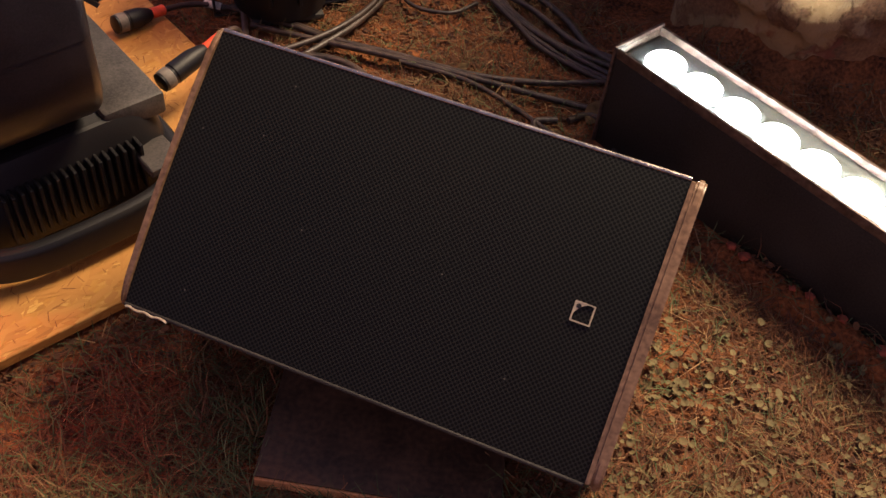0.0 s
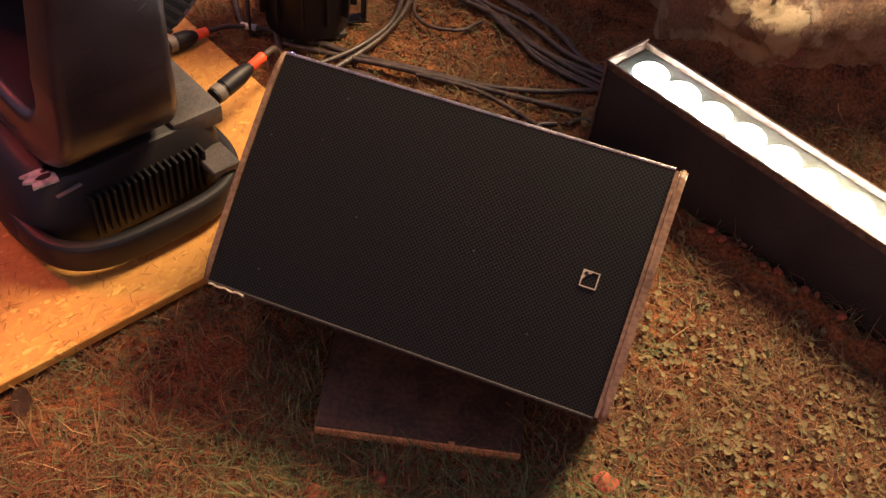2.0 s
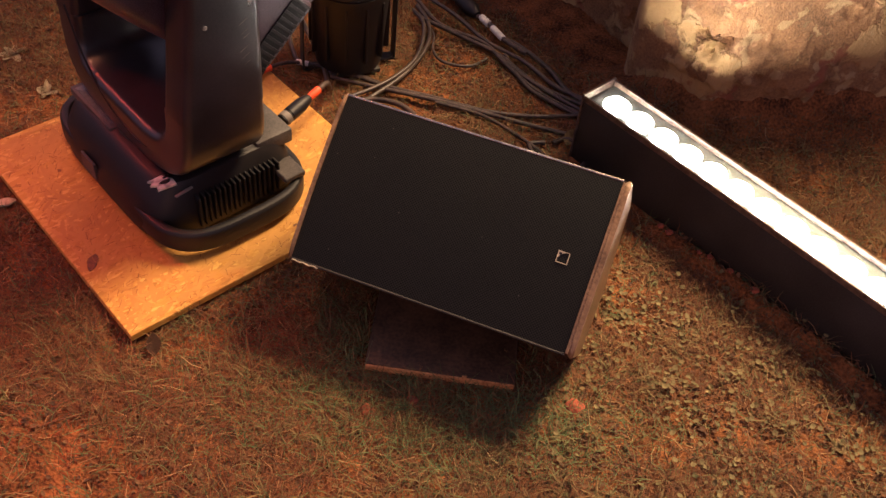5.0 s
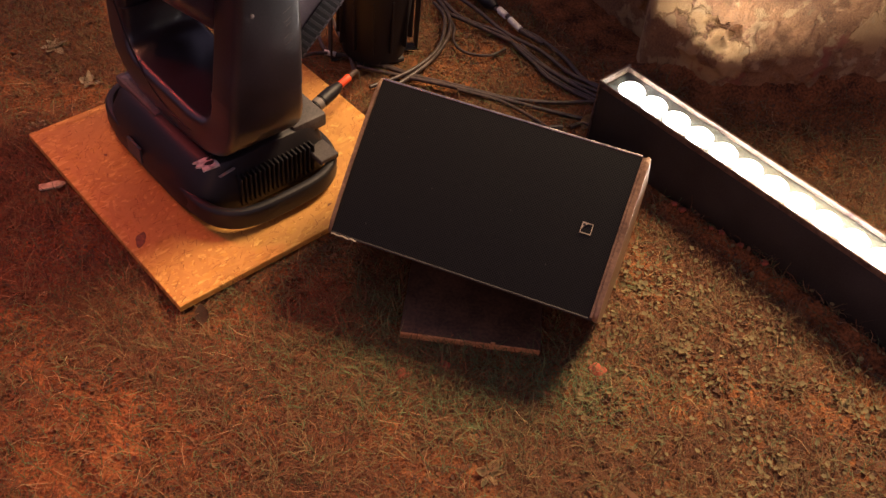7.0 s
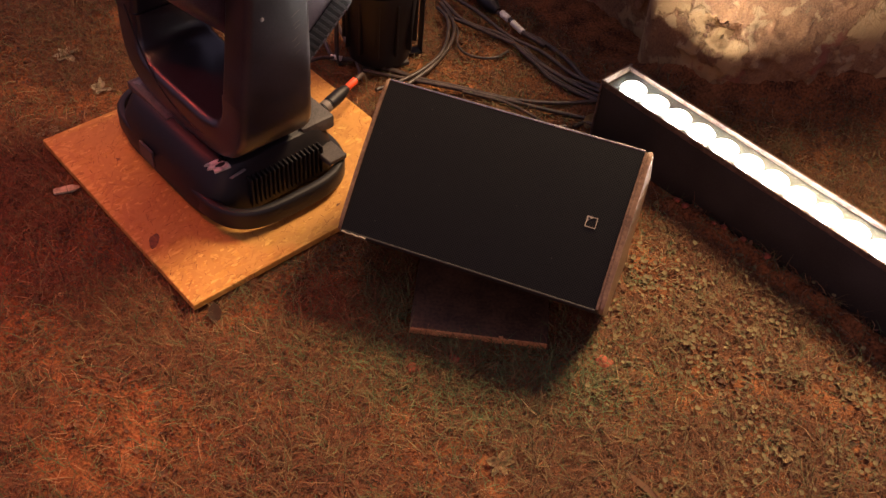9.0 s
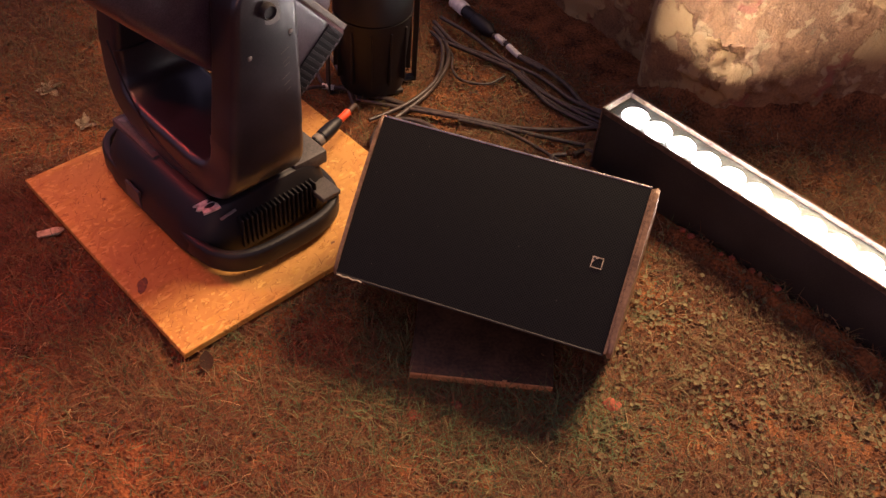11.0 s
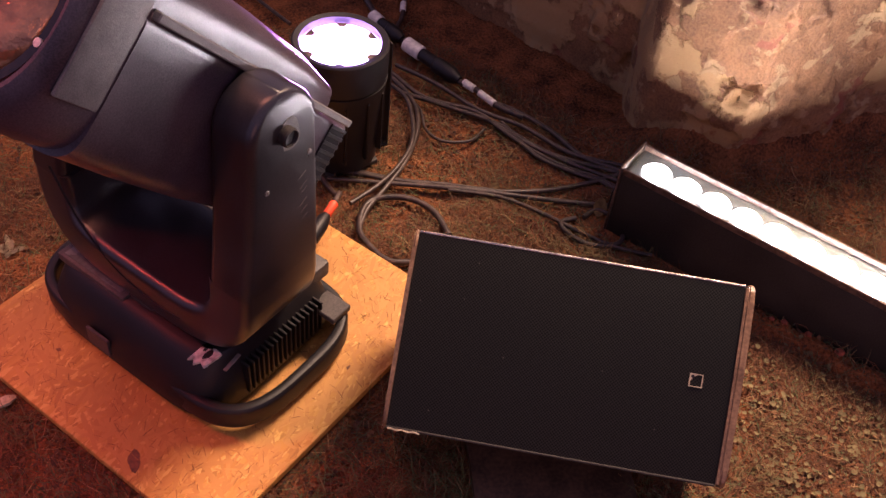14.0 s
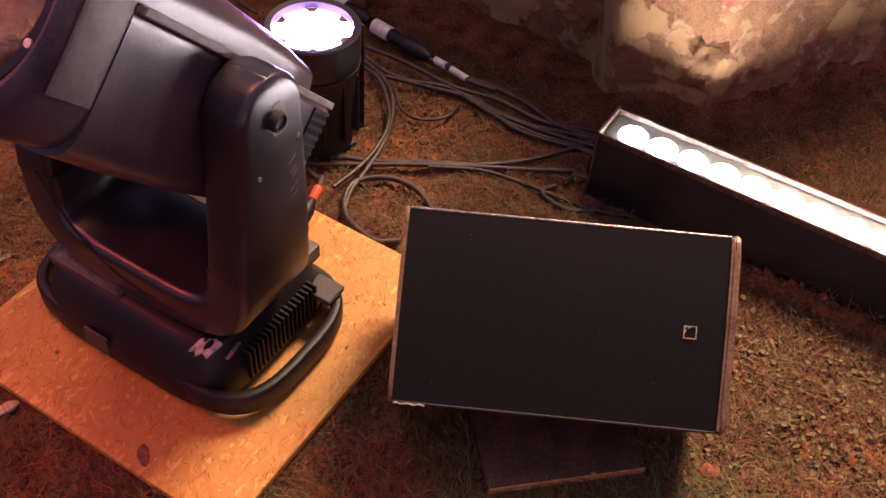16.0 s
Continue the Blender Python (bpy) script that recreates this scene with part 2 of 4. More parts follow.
VOID = material("vent_shadow", (0.006, 0.006, 0.006), 0.9, vary=0.2)
GRILLE = grille_material()
FRAME = material("worn_brown_paint", (0.17, 0.092, 0.042), 0.36, vary=0.45, scale=14, fine=160, second=(0.28, 0.165, 0.085))
RIM = material("highlight_steel_edge", (0.45, 0.40, 0.34), 0.24, metal=0.9, vary=0.4, scale=30)
BADGE = material("badge_metal", (0.40, 0.33, 0.23), 0.4, vary=0.3, scale=120)
OSB = osb_material()
PLY = material("dark_plywood", (0.042, 0.022, 0.011), 0.55, vary=0.5, scale=18, fine=140, second=(0.085, 0.046, 0.024))
KNOT = material("wood_knot", (0.17, 0.07, 0.025), 0.7, vary=0.4, scale=80)
PLY_EDGE = material("plywood_edge", (0.42, 0.18, 0.06), 0.8, vary=0.35, scale=26, fine=160, second=(0.62, 0.31, 0.12))
SOIL = material("soil", (0.095, 0.035, 0.014), 0.95, vary=0.6, scale=14, fine=150, bump=1.0, depth=0.010, second=(0.30, 0.112, 0.036), spec=0.2)
STONE = wall_material()
PALE_LEAF = material("pale_leaf", (0.30, 0.235, 0.13), 0.7, vary=0.35, scale=70, second=(0.50, 0.41, 0.25))
GLINT_GOLD = material("glint_gold", (0.85, 0.52, 0.16), 0.28, metal=0.6, vary=0.5, scale=60, bump=0.5, fine=120)
BEZEL = material("gloss_black_bezel", (0.012, 0.010, 0.011), 0.18, vary=0.4, scale=30, bump=0.2)
RUBBER = material("cable_rubber", (0.032, 0.024, 0.021), 0.45, vary=0.5, scale=20, bump=0.1, second=(0.075, 0.05, 0.04))
WHITE_TAPE = material("white_tape", (0.72, 0.68, 0.60), 0.6, vary=0.25, scale=60)
LABEL = material("worn_label", (0.52, 0.48, 0.42), 0.55, vary=0.4, scale=90)
ORANGE = material("orange_tape", (0.85, 0.10, 0.02), 0.45, vary=0.2, scale=60)
GREY_PAD = material("grey_plastic", (0.16, 0.135, 0.115), 0.6, vary=0.4, scale=40)
BAND = material("grey_mottled_plastic", (0.15, 0.135, 0.12), 0.55, vary=0.3, scale=40, fine=500)
SCREEN = material("dim_display", (0.10, 0.10, 0.095), 0.25, vary=0.3, scale=30)
SILVER = material("reflector_metal", (0.06, 0.066, 0.066), 0.4, metal=0.5, vary=0.15)
BROWN_METAL = material("worn_dark_metal", (0.09, 0.055, 0.045), 0.4, metal=0.3, vary=0.5, scale=40, second=(0.2, 0.14, 0.11))
RED_CLOD = material("red_earth", (0.26, 0.060, 0.028), 0.95, vary=0.5, scale=60, bump=0.8, depth=0.004)
WEED = material("weed_leaf", (0.20, 0.13, 0.05), 0.7, vary=0.35, scale=60, second=(0.34, 0.23, 0.09))
DRY = island_material("dry_blade", ((0.05, 0.018, 0.006), (0.20, 0.076, 0.022), (0.44, 0.23, 0.08), (0.13, 0.072, 0.018), (0.06, 0.022, 0.008), (0.34, 0.15, 0.045)))
STRAND = island_material("wood_strand", ((0.45, 0.205, 0.036), (0.53, 0.265, 0.05), (0.56, 0.29, 0.06), (0.52, 0.25, 0.045), (0.64, 0.36, 0.09), (0.55, 0.28, 0.055), (0.49, 0.23, 0.04)), 0.6)
DARK_STRAND = island_material("dark_strand", ((0.22, 0.09, 0.02), (0.36, 0.16, 0.03), (0.48, 0.24, 0.05)), 0.7)
GREEN = island_material("green_blade", ((0.05, 0.075, 0.022), (0.12, 0.145, 0.05), (0.24, 0.23, 0.095)))
TUFT = island_material("tuft_blade", ((0.10, 0.065, 0.02), (0.20, 0.13, 0.045), (0.36, 0.23, 0.085), (0.13, 0.11, 0.035), (0.28, 0.15, 0.05)))
STRAW = island_material("straw_piece", ((0.24, 0.13, 0.05), (0.34, 0.20, 0.08), (0.55, 0.36, 0.16)))
LITTER = island_material("litter_flake", ((0.05, 0.020, 0.008), (0.16, 0.072, 0.024), (0.30, 0.165, 0.062), (0.14, 0.095, 0.030), (0.24, 0.11, 0.036), (0.40, 0.25, 0.105)))
CLOVER = island_material("clover_leaf", ((0.10, 0.075, 0.026), (0.17, 0.13, 0.048), (0.28, 0.20, 0.08)))
GLASS = glass_material()
LENS = lens_material()
LED_GLOW = glowing("led_glow", (1.0, 0.87, 0.68), 100)
PAR_GLOW = glowing("par_glow", (0.74, 0.40, 1.0), 40)


# ---- mesh helpers ----
def mesh_object(name, bm, mat, smooth=30):
    me = bpy.data.meshes.new(name)
    bmesh.ops.recalc_face_normals(bm, faces=bm.faces[:])
    bm.to_mesh(me)
    bm.free()
    if mat:
        me.materials.append(mat)
    if smooth:
        me.shade_smooth()
        me.set_sharp_from_angle(angle=radians(smooth))
    return new(name, me)


def part(name, bm, mat, parent, label="", smooth=30):
    ob = mesh_object(name, bm, mat, smooth)
    ob.parent = parent
    if label:
        tagged(ob, label)
    return ob


def thing(name, m, label, category, group="", kind=""):
    ob = new(name)
    ob.empty_display_size = 0.05
    ob.matrix_world = m
    return tagged(ob, label, category, group, kind)


def box(bm, x0, x1, y0, y1, z0, z1, bevel=0.0, seg=2, m=None):
    made = bmesh.ops.create_cube(bm, size=1.0)["verts"]
    for v in made:
        v.co = Vector(((x0 + x1) / 2 + v.co.x * (x1 - x0), (y0 + y1) / 2 + v.co.y * (y1 - y0), (z0 + z1) / 2 + v.co.z * (z1 - z0)))
    if bevel:
        edges = list({e for v in made for e in v.link_edges})
        made = bmesh.ops.bevel(bm, geom=edges, offset=bevel, segments=seg, affect="EDGES", profile=0.5)["verts"]
    if m:
        bmesh.ops.transform(bm, matrix=m, verts=list(set(made)))
    return bm


def loft(bm, rings, close=True, caps=True):
    """Skin rings of equally many points."""
    rows = [[bm.verts.new(p) for p in ring] for ring in rings]
    n = len(rows[0])
    for a, b in zip(rows, rows[1:]):
        for i in range(n if close else n - 1):
            bm.faces.new((a[i], a[(i + 1) % n], b[(i + 1) % n], b[i]))
    if caps:
        bm.faces.new(rows[0][::-1])
        bm.faces.new(rows[-1])
    return bm


def rounded(w, d, r, seg=6, power=None):
    """Outline of a rectangle w x d about the origin with corners of radius r."""
    pts = []
    for cx, cy, a in ((w / 2 - r, d / 2 - r, 0), (-w / 2 + r, d / 2 - r, 90), (-w / 2 + r, -d / 2 + r, 180), (w / 2 - r, -d / 2 + r, 270)):
        for k in range(seg + 1):
            t = radians(a + 90 * k / seg)
            pts.append((cx + r * math.cos(t), cy + r * math.sin(t)))
    return pts


def super_ring(a, b, p, n=40):
    """Superellipse outline with half axes a, b; p 2 is an ellipse, more is boxier."""
    out = []
    for k in range(n):
        t = 2 * math.pi * k / n
        c, s = math.cos(t), math.sin(t)
        out.append((a * math.copysign(abs(c) ** (2 / p), c), b * math.copysign(abs(s) ** (2 / p), s)))
    return out


def lathe(bm, profile, n=32, m=None):
    rings = [[Vector((r * math.cos(2 * math.pi * k / n), r * math.sin(2 * math.pi * k / n), z)) for k in range(n)] for r, z in profile]
    if m:
        rings = [[m @ p for p in ring] for ring in rings]
    return loft(bm, rings)


def smooth_line(points, steps=8):
    """Catmull-Rom through the points."""
    p = [Vector(q) for q in points]
    p = [2 * p[0] - p[1]] + p + [2 * p[-1] - p[-2]]
    out = []
    for a, b, c, d in zip(p, p[1:], p[2:], p[3:]):
        for k in range(steps):
            t = k / steps
            out.append(0.5 * (2 * b + (c - a) * t + (2 * a - 5 * b + 4 * c - d) * t * t + (3 * b - a - 3 * c + d) * t ** 3))
    return out + [p[-2]]


def tube(bm, points, r, n=8, steps=8):
    line = smooth_line(points, steps) if steps else [Vector(q) for q in points]
    rings, side = [], None
    for i, q in enumerate(line):
        way = (line[min(i + 1, len(line) - 1)] - line[max(i - 1, 0)]).normalized()
        side = way.orthogonal() if side is None else (side - way * side.dot(way))
        side.normalize()
        up = way.cross(side)
        rings.append([q + r * (side * math.cos(2 * math.pi * k / n) + up * math.sin(2 * math.pi * k / n)) for k in range(n)])
    return loft(bm, rings)


# ---- ground ----
def ground_height(x, y):
    z = 0.012 * noise.noise((x * 2.2, y * 2.2, 0.3)) + 0.007 * noise.noise((x * 7, y * 7, 1.7)) + 0.008 * noise.noise((x * 23, y * 23, 4.1)) + 0.006 * noise.noise((x * 60, y * 60, 2.1))
    p = BAR_INV @ Vector((x, y, 0))
    if 0.25 < p.x < 1.3 and -0.09 < p.y < 0.02:
        z += min(1, (p.x - 0.25) * 8) * (0.034 + 0.014 * noise.noise((x * 30, y * 30, 0))) * math.exp(-((p.y + 0.020) / 0.022) ** 2)
    # soil banked up against the foot of the wall
    u, v = x - 0.715, y - 1.41
    d = max(min(0.785 * u + 0.62 * v, -0.187 * u + 0.982 * v), -0.4)
    along = max(0.0, min(1.0, 1 - (0.785 * v - 0.62 * u - 0.10) / 0.25))
    if x < 2.6:
        z += along * 0.135 * math.exp(min(0.0, d) / 0.075) * (1 + 0.25 * noise.noise((x * 9, y * 9, 6)))
    return z - 0.008


def build_ground():
    bm = bmesh.new()
    n = 420
    def spread(c, i):
        s = (i / n - 0.5) * 2
        return c + 1.75 * s + 120 * s ** 11
    grid = [[None] * (n + 1) for _ in range(n + 1)]
    for i in range(n + 1):
        for j in range(n + 1):
            x, y = spread(-0.1, i), spread(1.0, j)
            grid[i][j] = bm.verts.new((x, y, ground_height(x, y)))
    for i in range(n):
        for j in range(n):
            bm.faces.new((grid[i][j], grid[i + 1][j], grid[i + 1][j + 1], grid[i][j + 1]))
    ob = mesh_object("ground", bm, SOIL, 0)
    ob.data.shade_smooth()
    tagged(ob, "trampled red-brown soil under sparse dry grass", "ground", kind="structure")


build_ground()

# ---- old wall ----
WALL_CORNER = Vector((0.715, 1.41, 0))


def build_wall():
    left, right = Vector((-0.62, 0.785, 0)), Vector((0.982, 0.187, 0))
    steps = list(np.arange(0, 0.55, 0.006)) + list(np.arange(0.56, 3.4, 0.06))
    path = [(-s, WALL_CORNER + left * s, Vector((-0.785, -0.62, 0))) for s in steps[::-1]]
    path += [(s, WALL_CORNER + right * s, Vector((0.187, -0.982, 0))) for s in steps[1:]]
    zs = list(np.arange(-0.06, 0.75, 0.007)) + list(np.arange(0.76, 0.83, 0.03))
    bm = bmesh.new()
    rows = []
    for s, q, nrm in path:
        row = []
        blunt = Vector((-0.35, -0.94, 0)) if abs(s) < 0.03 else nrm
        for z in zs:
            a = 0.018 * noise.noise((s * 2.5, 0.7, z * 2.5)) + 0.006 * noise.noise((s * 8, 3.3, z * 8)) + 0.003 * noise.noise((s * 25, 5.1, z * 25)) + 0.002 * noise.noise((s * 70, 1.1, z * 70))
            patch = noise.noise((s * 6 + 2, 9.1, z * 6)) + 0.3 * noise.noise((s * 30, 4.1, z * 30))
            a += 0.006 * max(-1, min(1, (patch - 0.12) * 20))
            # broken hole: a jagged slanting cleft with a pocket below it
            rag = 0.010 * noise.noise((s * 60, 2, z * 60)) + 0.006 * noise.noise((s * 130, 5, z * 130))
            mid = 0.288 + 0.25 * (s + 0.025) * (1 if s > -0.03 else -0.6) + rag
            wide = max(0.0, 1 - ((s + 0.025) / 0.062) ** 4)
            a -= 0.050 * wide * math.exp(-(abs(z - mid) / (0.008 + 0.006 * wide)) ** 4)
            a -= 0.040 * max(0.0, 1 - ((s + 0.028 + rag) / 0.026) ** 4) * math.exp(-(abs(z - mid + 0.024) / 0.016) ** 4)
            a -= 0.010 * max(0, -abs(s) / 0.03 + 1)
            if s < -0.24:
                a -= 0.17 * min(1.0, (-0.24 - s) / 0.14) ** 1.5
            row.append(bm.verts.new(q + blunt * a + Vector((0, 0, z))))
        rows.append(row)
    back = [[bm.verts.new(Vector((x, 4.6, z))) for z in (zs[0], zs[-1])] for x in (-1.7, 4.1)]
    for a, b in zip(rows, rows[1:]):
        for k in range(len(zs) - 1):
            bm.faces.new((a[k], b[k], b[k + 1], a[k + 1]))
    bm.faces.new([r[-1] for r in rows] + [back[1][1], back[0][1]])
    bm.faces.new(rows[-1] + [back[1][1], back[1][0]])
    bm.faces.new(rows[0] + [back[0][1], back[0][0]])
    bm.faces.new((back[0][0], back[0][1], back[1][1], back[1][0]))
    ob = mesh_object("wall_old", bm, STONE, 0)
    ob.data.shade_smooth()
    tagged(ob, "old masonry wall with flaking ochre plaster and a broken hole", "wall", kind="structure")


build_wall()

# ---- wooden boards ----
BOARD = pose(-0.55, 0.653, 0, 0, 0, 41.64)


def build_board():
    t = thing("osb_board", BOARD, "square sheet of orange strand board lying on the grass", "board")
    bm = bmesh.new()
    box(bm, 0, 0.716, 0, 0.698, 0.002, 0.020, 0.0015, 1)
    part("sheet", bm, OSB, t)
    rnd = random.Random(12)
    for name, count, mat, low, label in (("strand_layer", 2400, STRAND, 0.0201, "flat pressed wood strands"), ("sliver_layer", 1100, DARK_STRAND, 0.0210, "dark slivers among the strands")):
        verts, faces = [], []
        for i in range(count):
            x, y = rnd.uniform(0.0, 0.716), rnd.uniform(0.0, 0.698)
            L, W = (rnd.uniform(0.006, 0.026), rnd.uniform(0.0006, 0.0018)) if mat is DARK_STRAND else (rnd.uniform(0.020, 0.075), rnd.uniform(0.004, 0.013))
            a = rnd.gauss(0.6, 0.75)
            ca, sa = math.cos(a), math.sin(a)
            ring = [(-L / 2, -W * rnd.uniform(0.1, 0.5)), (-L * 0.3, -W / 2), (L * 0.33, -W * rnd.uniform(0.3, 0.6)), (L / 2, W * rnd.uniform(-0.3, 0.2)), (L * rnd.uniform(0.2, 0.4), W / 2), (-L * 0.35, W * rnd.uniform(0.35, 0.55))]
            ring = [(x + ca * u - sa * v, y + sa * u + ca * v) for u, v in ring]
            if any(not (0.003 < u < 0.713 and 0.003 < v < 0.695) for u, v in ring):
                continue
            z, n0 = low + 0.0008 * rnd.random(), len(verts)
            verts += [(u, v, z + 0.0002 * rnd.random()) for u, v in ring]
            faces.append(tuple(range(n0, n0 + 6)))
        me = bpy.data.meshes.new(name)
        me.from_pydata(verts, [], faces)
        me.materials.append(mat)
        layer = new(name, me)
        layer.parent = t
        tagged(layer, label, kind="stuff")
    for x, y, a, b, turn in ((0.036, 0.222, 0.022, 0.012, 35), (0.52, 0.16, 0.006, 0.003, 70), (0.44, 0.06, 0.005, 0.003, 10), (0.11, 0.52, 0.006, 0.004, 120)):
        bm = bmesh.new()
        ring = []
        for k in range(14):
            w = 2 * math.pi * k / 14
            r = 1 + 0.7 * noise.noise((x * 90 + math.cos(w), y * 90 + math.sin(w), 1))
            ring.append(pose(x, y, 0, 0, 0, turn) @ Vector((a * r * math.cos(w), b * r * math.sin(w), 0)))
        loft(bm, [[p + Vector((0, 0, 0.0195)) for p in ring], [p + Vector((0, 0, 0.0216)) for p in ring]])
        part("knot", bm, KNOT, t, "dark knot in the strands")


build_board()


def build_plank():
    t = thing("plywood_plank", pose(-0.082, 0.617, 0, 0, 0, -5.9), "dark-stained plywood offcut with raw edge under the speaker", "plank")
    bm = bmesh.new()
    box(bm, 0, 0.303, 0.004, 0.36, 0.0, 0.020, 0.002, 2)
    part("panel", bm, PLY, t)
    bm = bmesh.new()
    box(bm, 0.001, 0.302, 0.0, 0.004, 0.001, 0.0192, 0.0015, 1)
    box(bm, 0.196, 0.206, -0.001, 0.006, 0.017, 0.023, 0.001, 1)
    part("raw_edge", bm, PLY_EDGE, t, "raw reddish plywood edge")


build_plank()

# ---- wedge speaker ----
SPEAKER = pose(-0.2456, 0.732, 0, 0, 0, -21.23)
FACE = pose(0, 0, 0.1937, 40.71, -0.7, 0)      # x along the face, y up it, z out of it
SP_W, SP_H, BOW = 0.582, 0.3446, 0.008


def bowed(y, lift=0.0):
    return BOW * (1 - ((y - SP_H / 2) / (SP_H / 2)) ** 2) + lift - 0.006


def build_speaker():
    t = thing("wedge_speaker", SPEAKER, "black floor-wedge speaker with perforated grille and scuffed brown cheeks", "speaker")
    def add(name, bm, mat, label="", smooth=30):
        ob = part(name, bm, mat, t, label, smooth)
        ob.matrix_basis = FACE
        return ob
    body = [(0.335, -0.252), (0.137, -0.345), (0.003, -0.228)]
    n = 20
    ys = [SP_H * k / n for k in range(n + 1)]
    # cabinet behind the grille
    bm = bmesh.new()
    prof = [(0.006, -0.012), (SP_H - 0.006, -0.012)] + body
    loft(bm, [[(x, y, z) for y, z in prof] for x in (0.0076, SP_W - 0.0112)])
    bmesh.ops.bevel(bm, geom=bm.edges[:], offset=0.004, segments=2, affect="EDGES")
    add("cabinet", bm, BLACK_ROUGH)
    # bowed grille sheet
    bm = bmesh.new()
    gy = [0.006 + (SP_H - 0.012) * k / n for k in range(n + 1)]
    prof = [(y, bowed(y, 0.001)) for y in gy] + [(y, bowed(y, -0.003)) for y in gy[::-1]]
    loft(bm, [[(x, y, z) for y, z in prof] for x in (0.0075, SP_W - 0.0165)])
    add("grille", bm, GRILLE)
    # folded rims of the grille: bright steel on top for its highlight, black at the bottom
    for name, y, mat in (("top_rim", SP_H - 0.004, RIM), ("bottom_rim", 0.004, BLACK_ROUGH)):
        bm = bmesh.new()
        tube(bm, [(0.008, y, bowed(y, -0.0005)), (SP_W * 0.5, y, bowed(y, -0.0005)), (SP_W - 0.0168, y, bowed(y, -0.0005))], 0.0028, 10, 2)
        add(name, bm, mat)
    # fold of the grille beside the cheek
    bm = bmesh.new()
    prof = [(y, bowed(y, 0.004)) for y in gy] + [(y, bowed(y, -0.004)) for y in gy[::-1]]
    loft(bm, [[(x, y, z) for y, z in prof] for x in (SP_W - 0.0163, SP_W - 0.0112)])
    bmesh.ops.bevel(bm, geom=bm.edges[:], offset=0.001, segments=1, affect="EDGES")
    add("grille_fold", bm, FRAME)
    # cheeks
    for x0, x1 in ((0.0, 0.0072), (SP_W - 0.0108, SP_W)):
        bm = bmesh.new()
        front = [(y, bowed(y, 0.0055)) for y in ys]
        front[0], front[-1] = (0.004, -0.004), (SP_H - 0.005, -0.004)
        front.insert(1, (0.0, -0.012))
        front[0], front[1] = front[1], front[0]
        front.append((SP_H, -0.012))
        prof = front + body
        loft(bm, [[(x, y, z) for y, z in prof] for x in (x0, x1)])
        bmesh.ops.bevel(bm, geom=[e for e in bm.edges if e.calc_length() > 0], offset=0.0028, segments=3, affect="EDGES", clamp_overlap=True)
        add("cheek", bm, FRAME, "scuffed brown-black wooden cheek", 50)
    # worn lip where the paint is gone
    bm = bmesh.new()
    line = [(0.010 + 0.055 * k / 9, 0.0015 + 0.001 * math.sin(k * 1.9), bowed(0, 0.002) + 0.0006 * math.sin(k * 2.7)) for k in range(10)]
    tube(bm, line, 0.0016, 6, 3)
    add("worn_lip", bm, BADGE, "bare wood where the paint has worn off")
    # small square badge: border, quarter curve, dot
    cx, cy, h = 0.506, 0.171, 0.0112
    z = bowed(cy, 0.0016)
    for name, x0, x1, y0, y1 in (("badge_border", -h, h, h - 0.0016, h), ("badge_border", -h, h, -h, -h + 0.0016), ("badge_border", -h, -h + 0.0016, -h + 0.0016, h - 0.0016), ("badge_border", h - 0.0016, h, -h + 0.0016, h - 0.0016)):
        bm = bmesh.new()
        box(bm, cx + x0, cx + x1, cy + y0, cy + y1, z, z + 0.0012)
        add(name, bm, BADGE)
    bm = bmesh.new()
    arc = [(cx + h - 2 * h * math.cos(w) + 0.000, cy - h + 2 * h * math.sin(w)) for w in np.linspace(0, math.pi / 2, 14)]
    arc = [(min(max(x, cx - h), cx + h), min(y, cy + h)) for x, y in arc] + [(cx - h, cy + h)]
    loft(bm, [[(x, y, z) for x, y in arc], [(x, y, z + 0.0010) for x, y in arc]])
    add("badge_curve", bm, BADGE)
    bm = bmesh.new()
    lathe(bm, [(0.0028, z + 0.001), (0.0028, z + 0.0014)], 12, Matrix.Translation((cx - h * 0.55, cy + h * 0.55, 0)))
    add("badge_dot", bm, BLACK)


build_speaker()

# ---- lamp bar ----


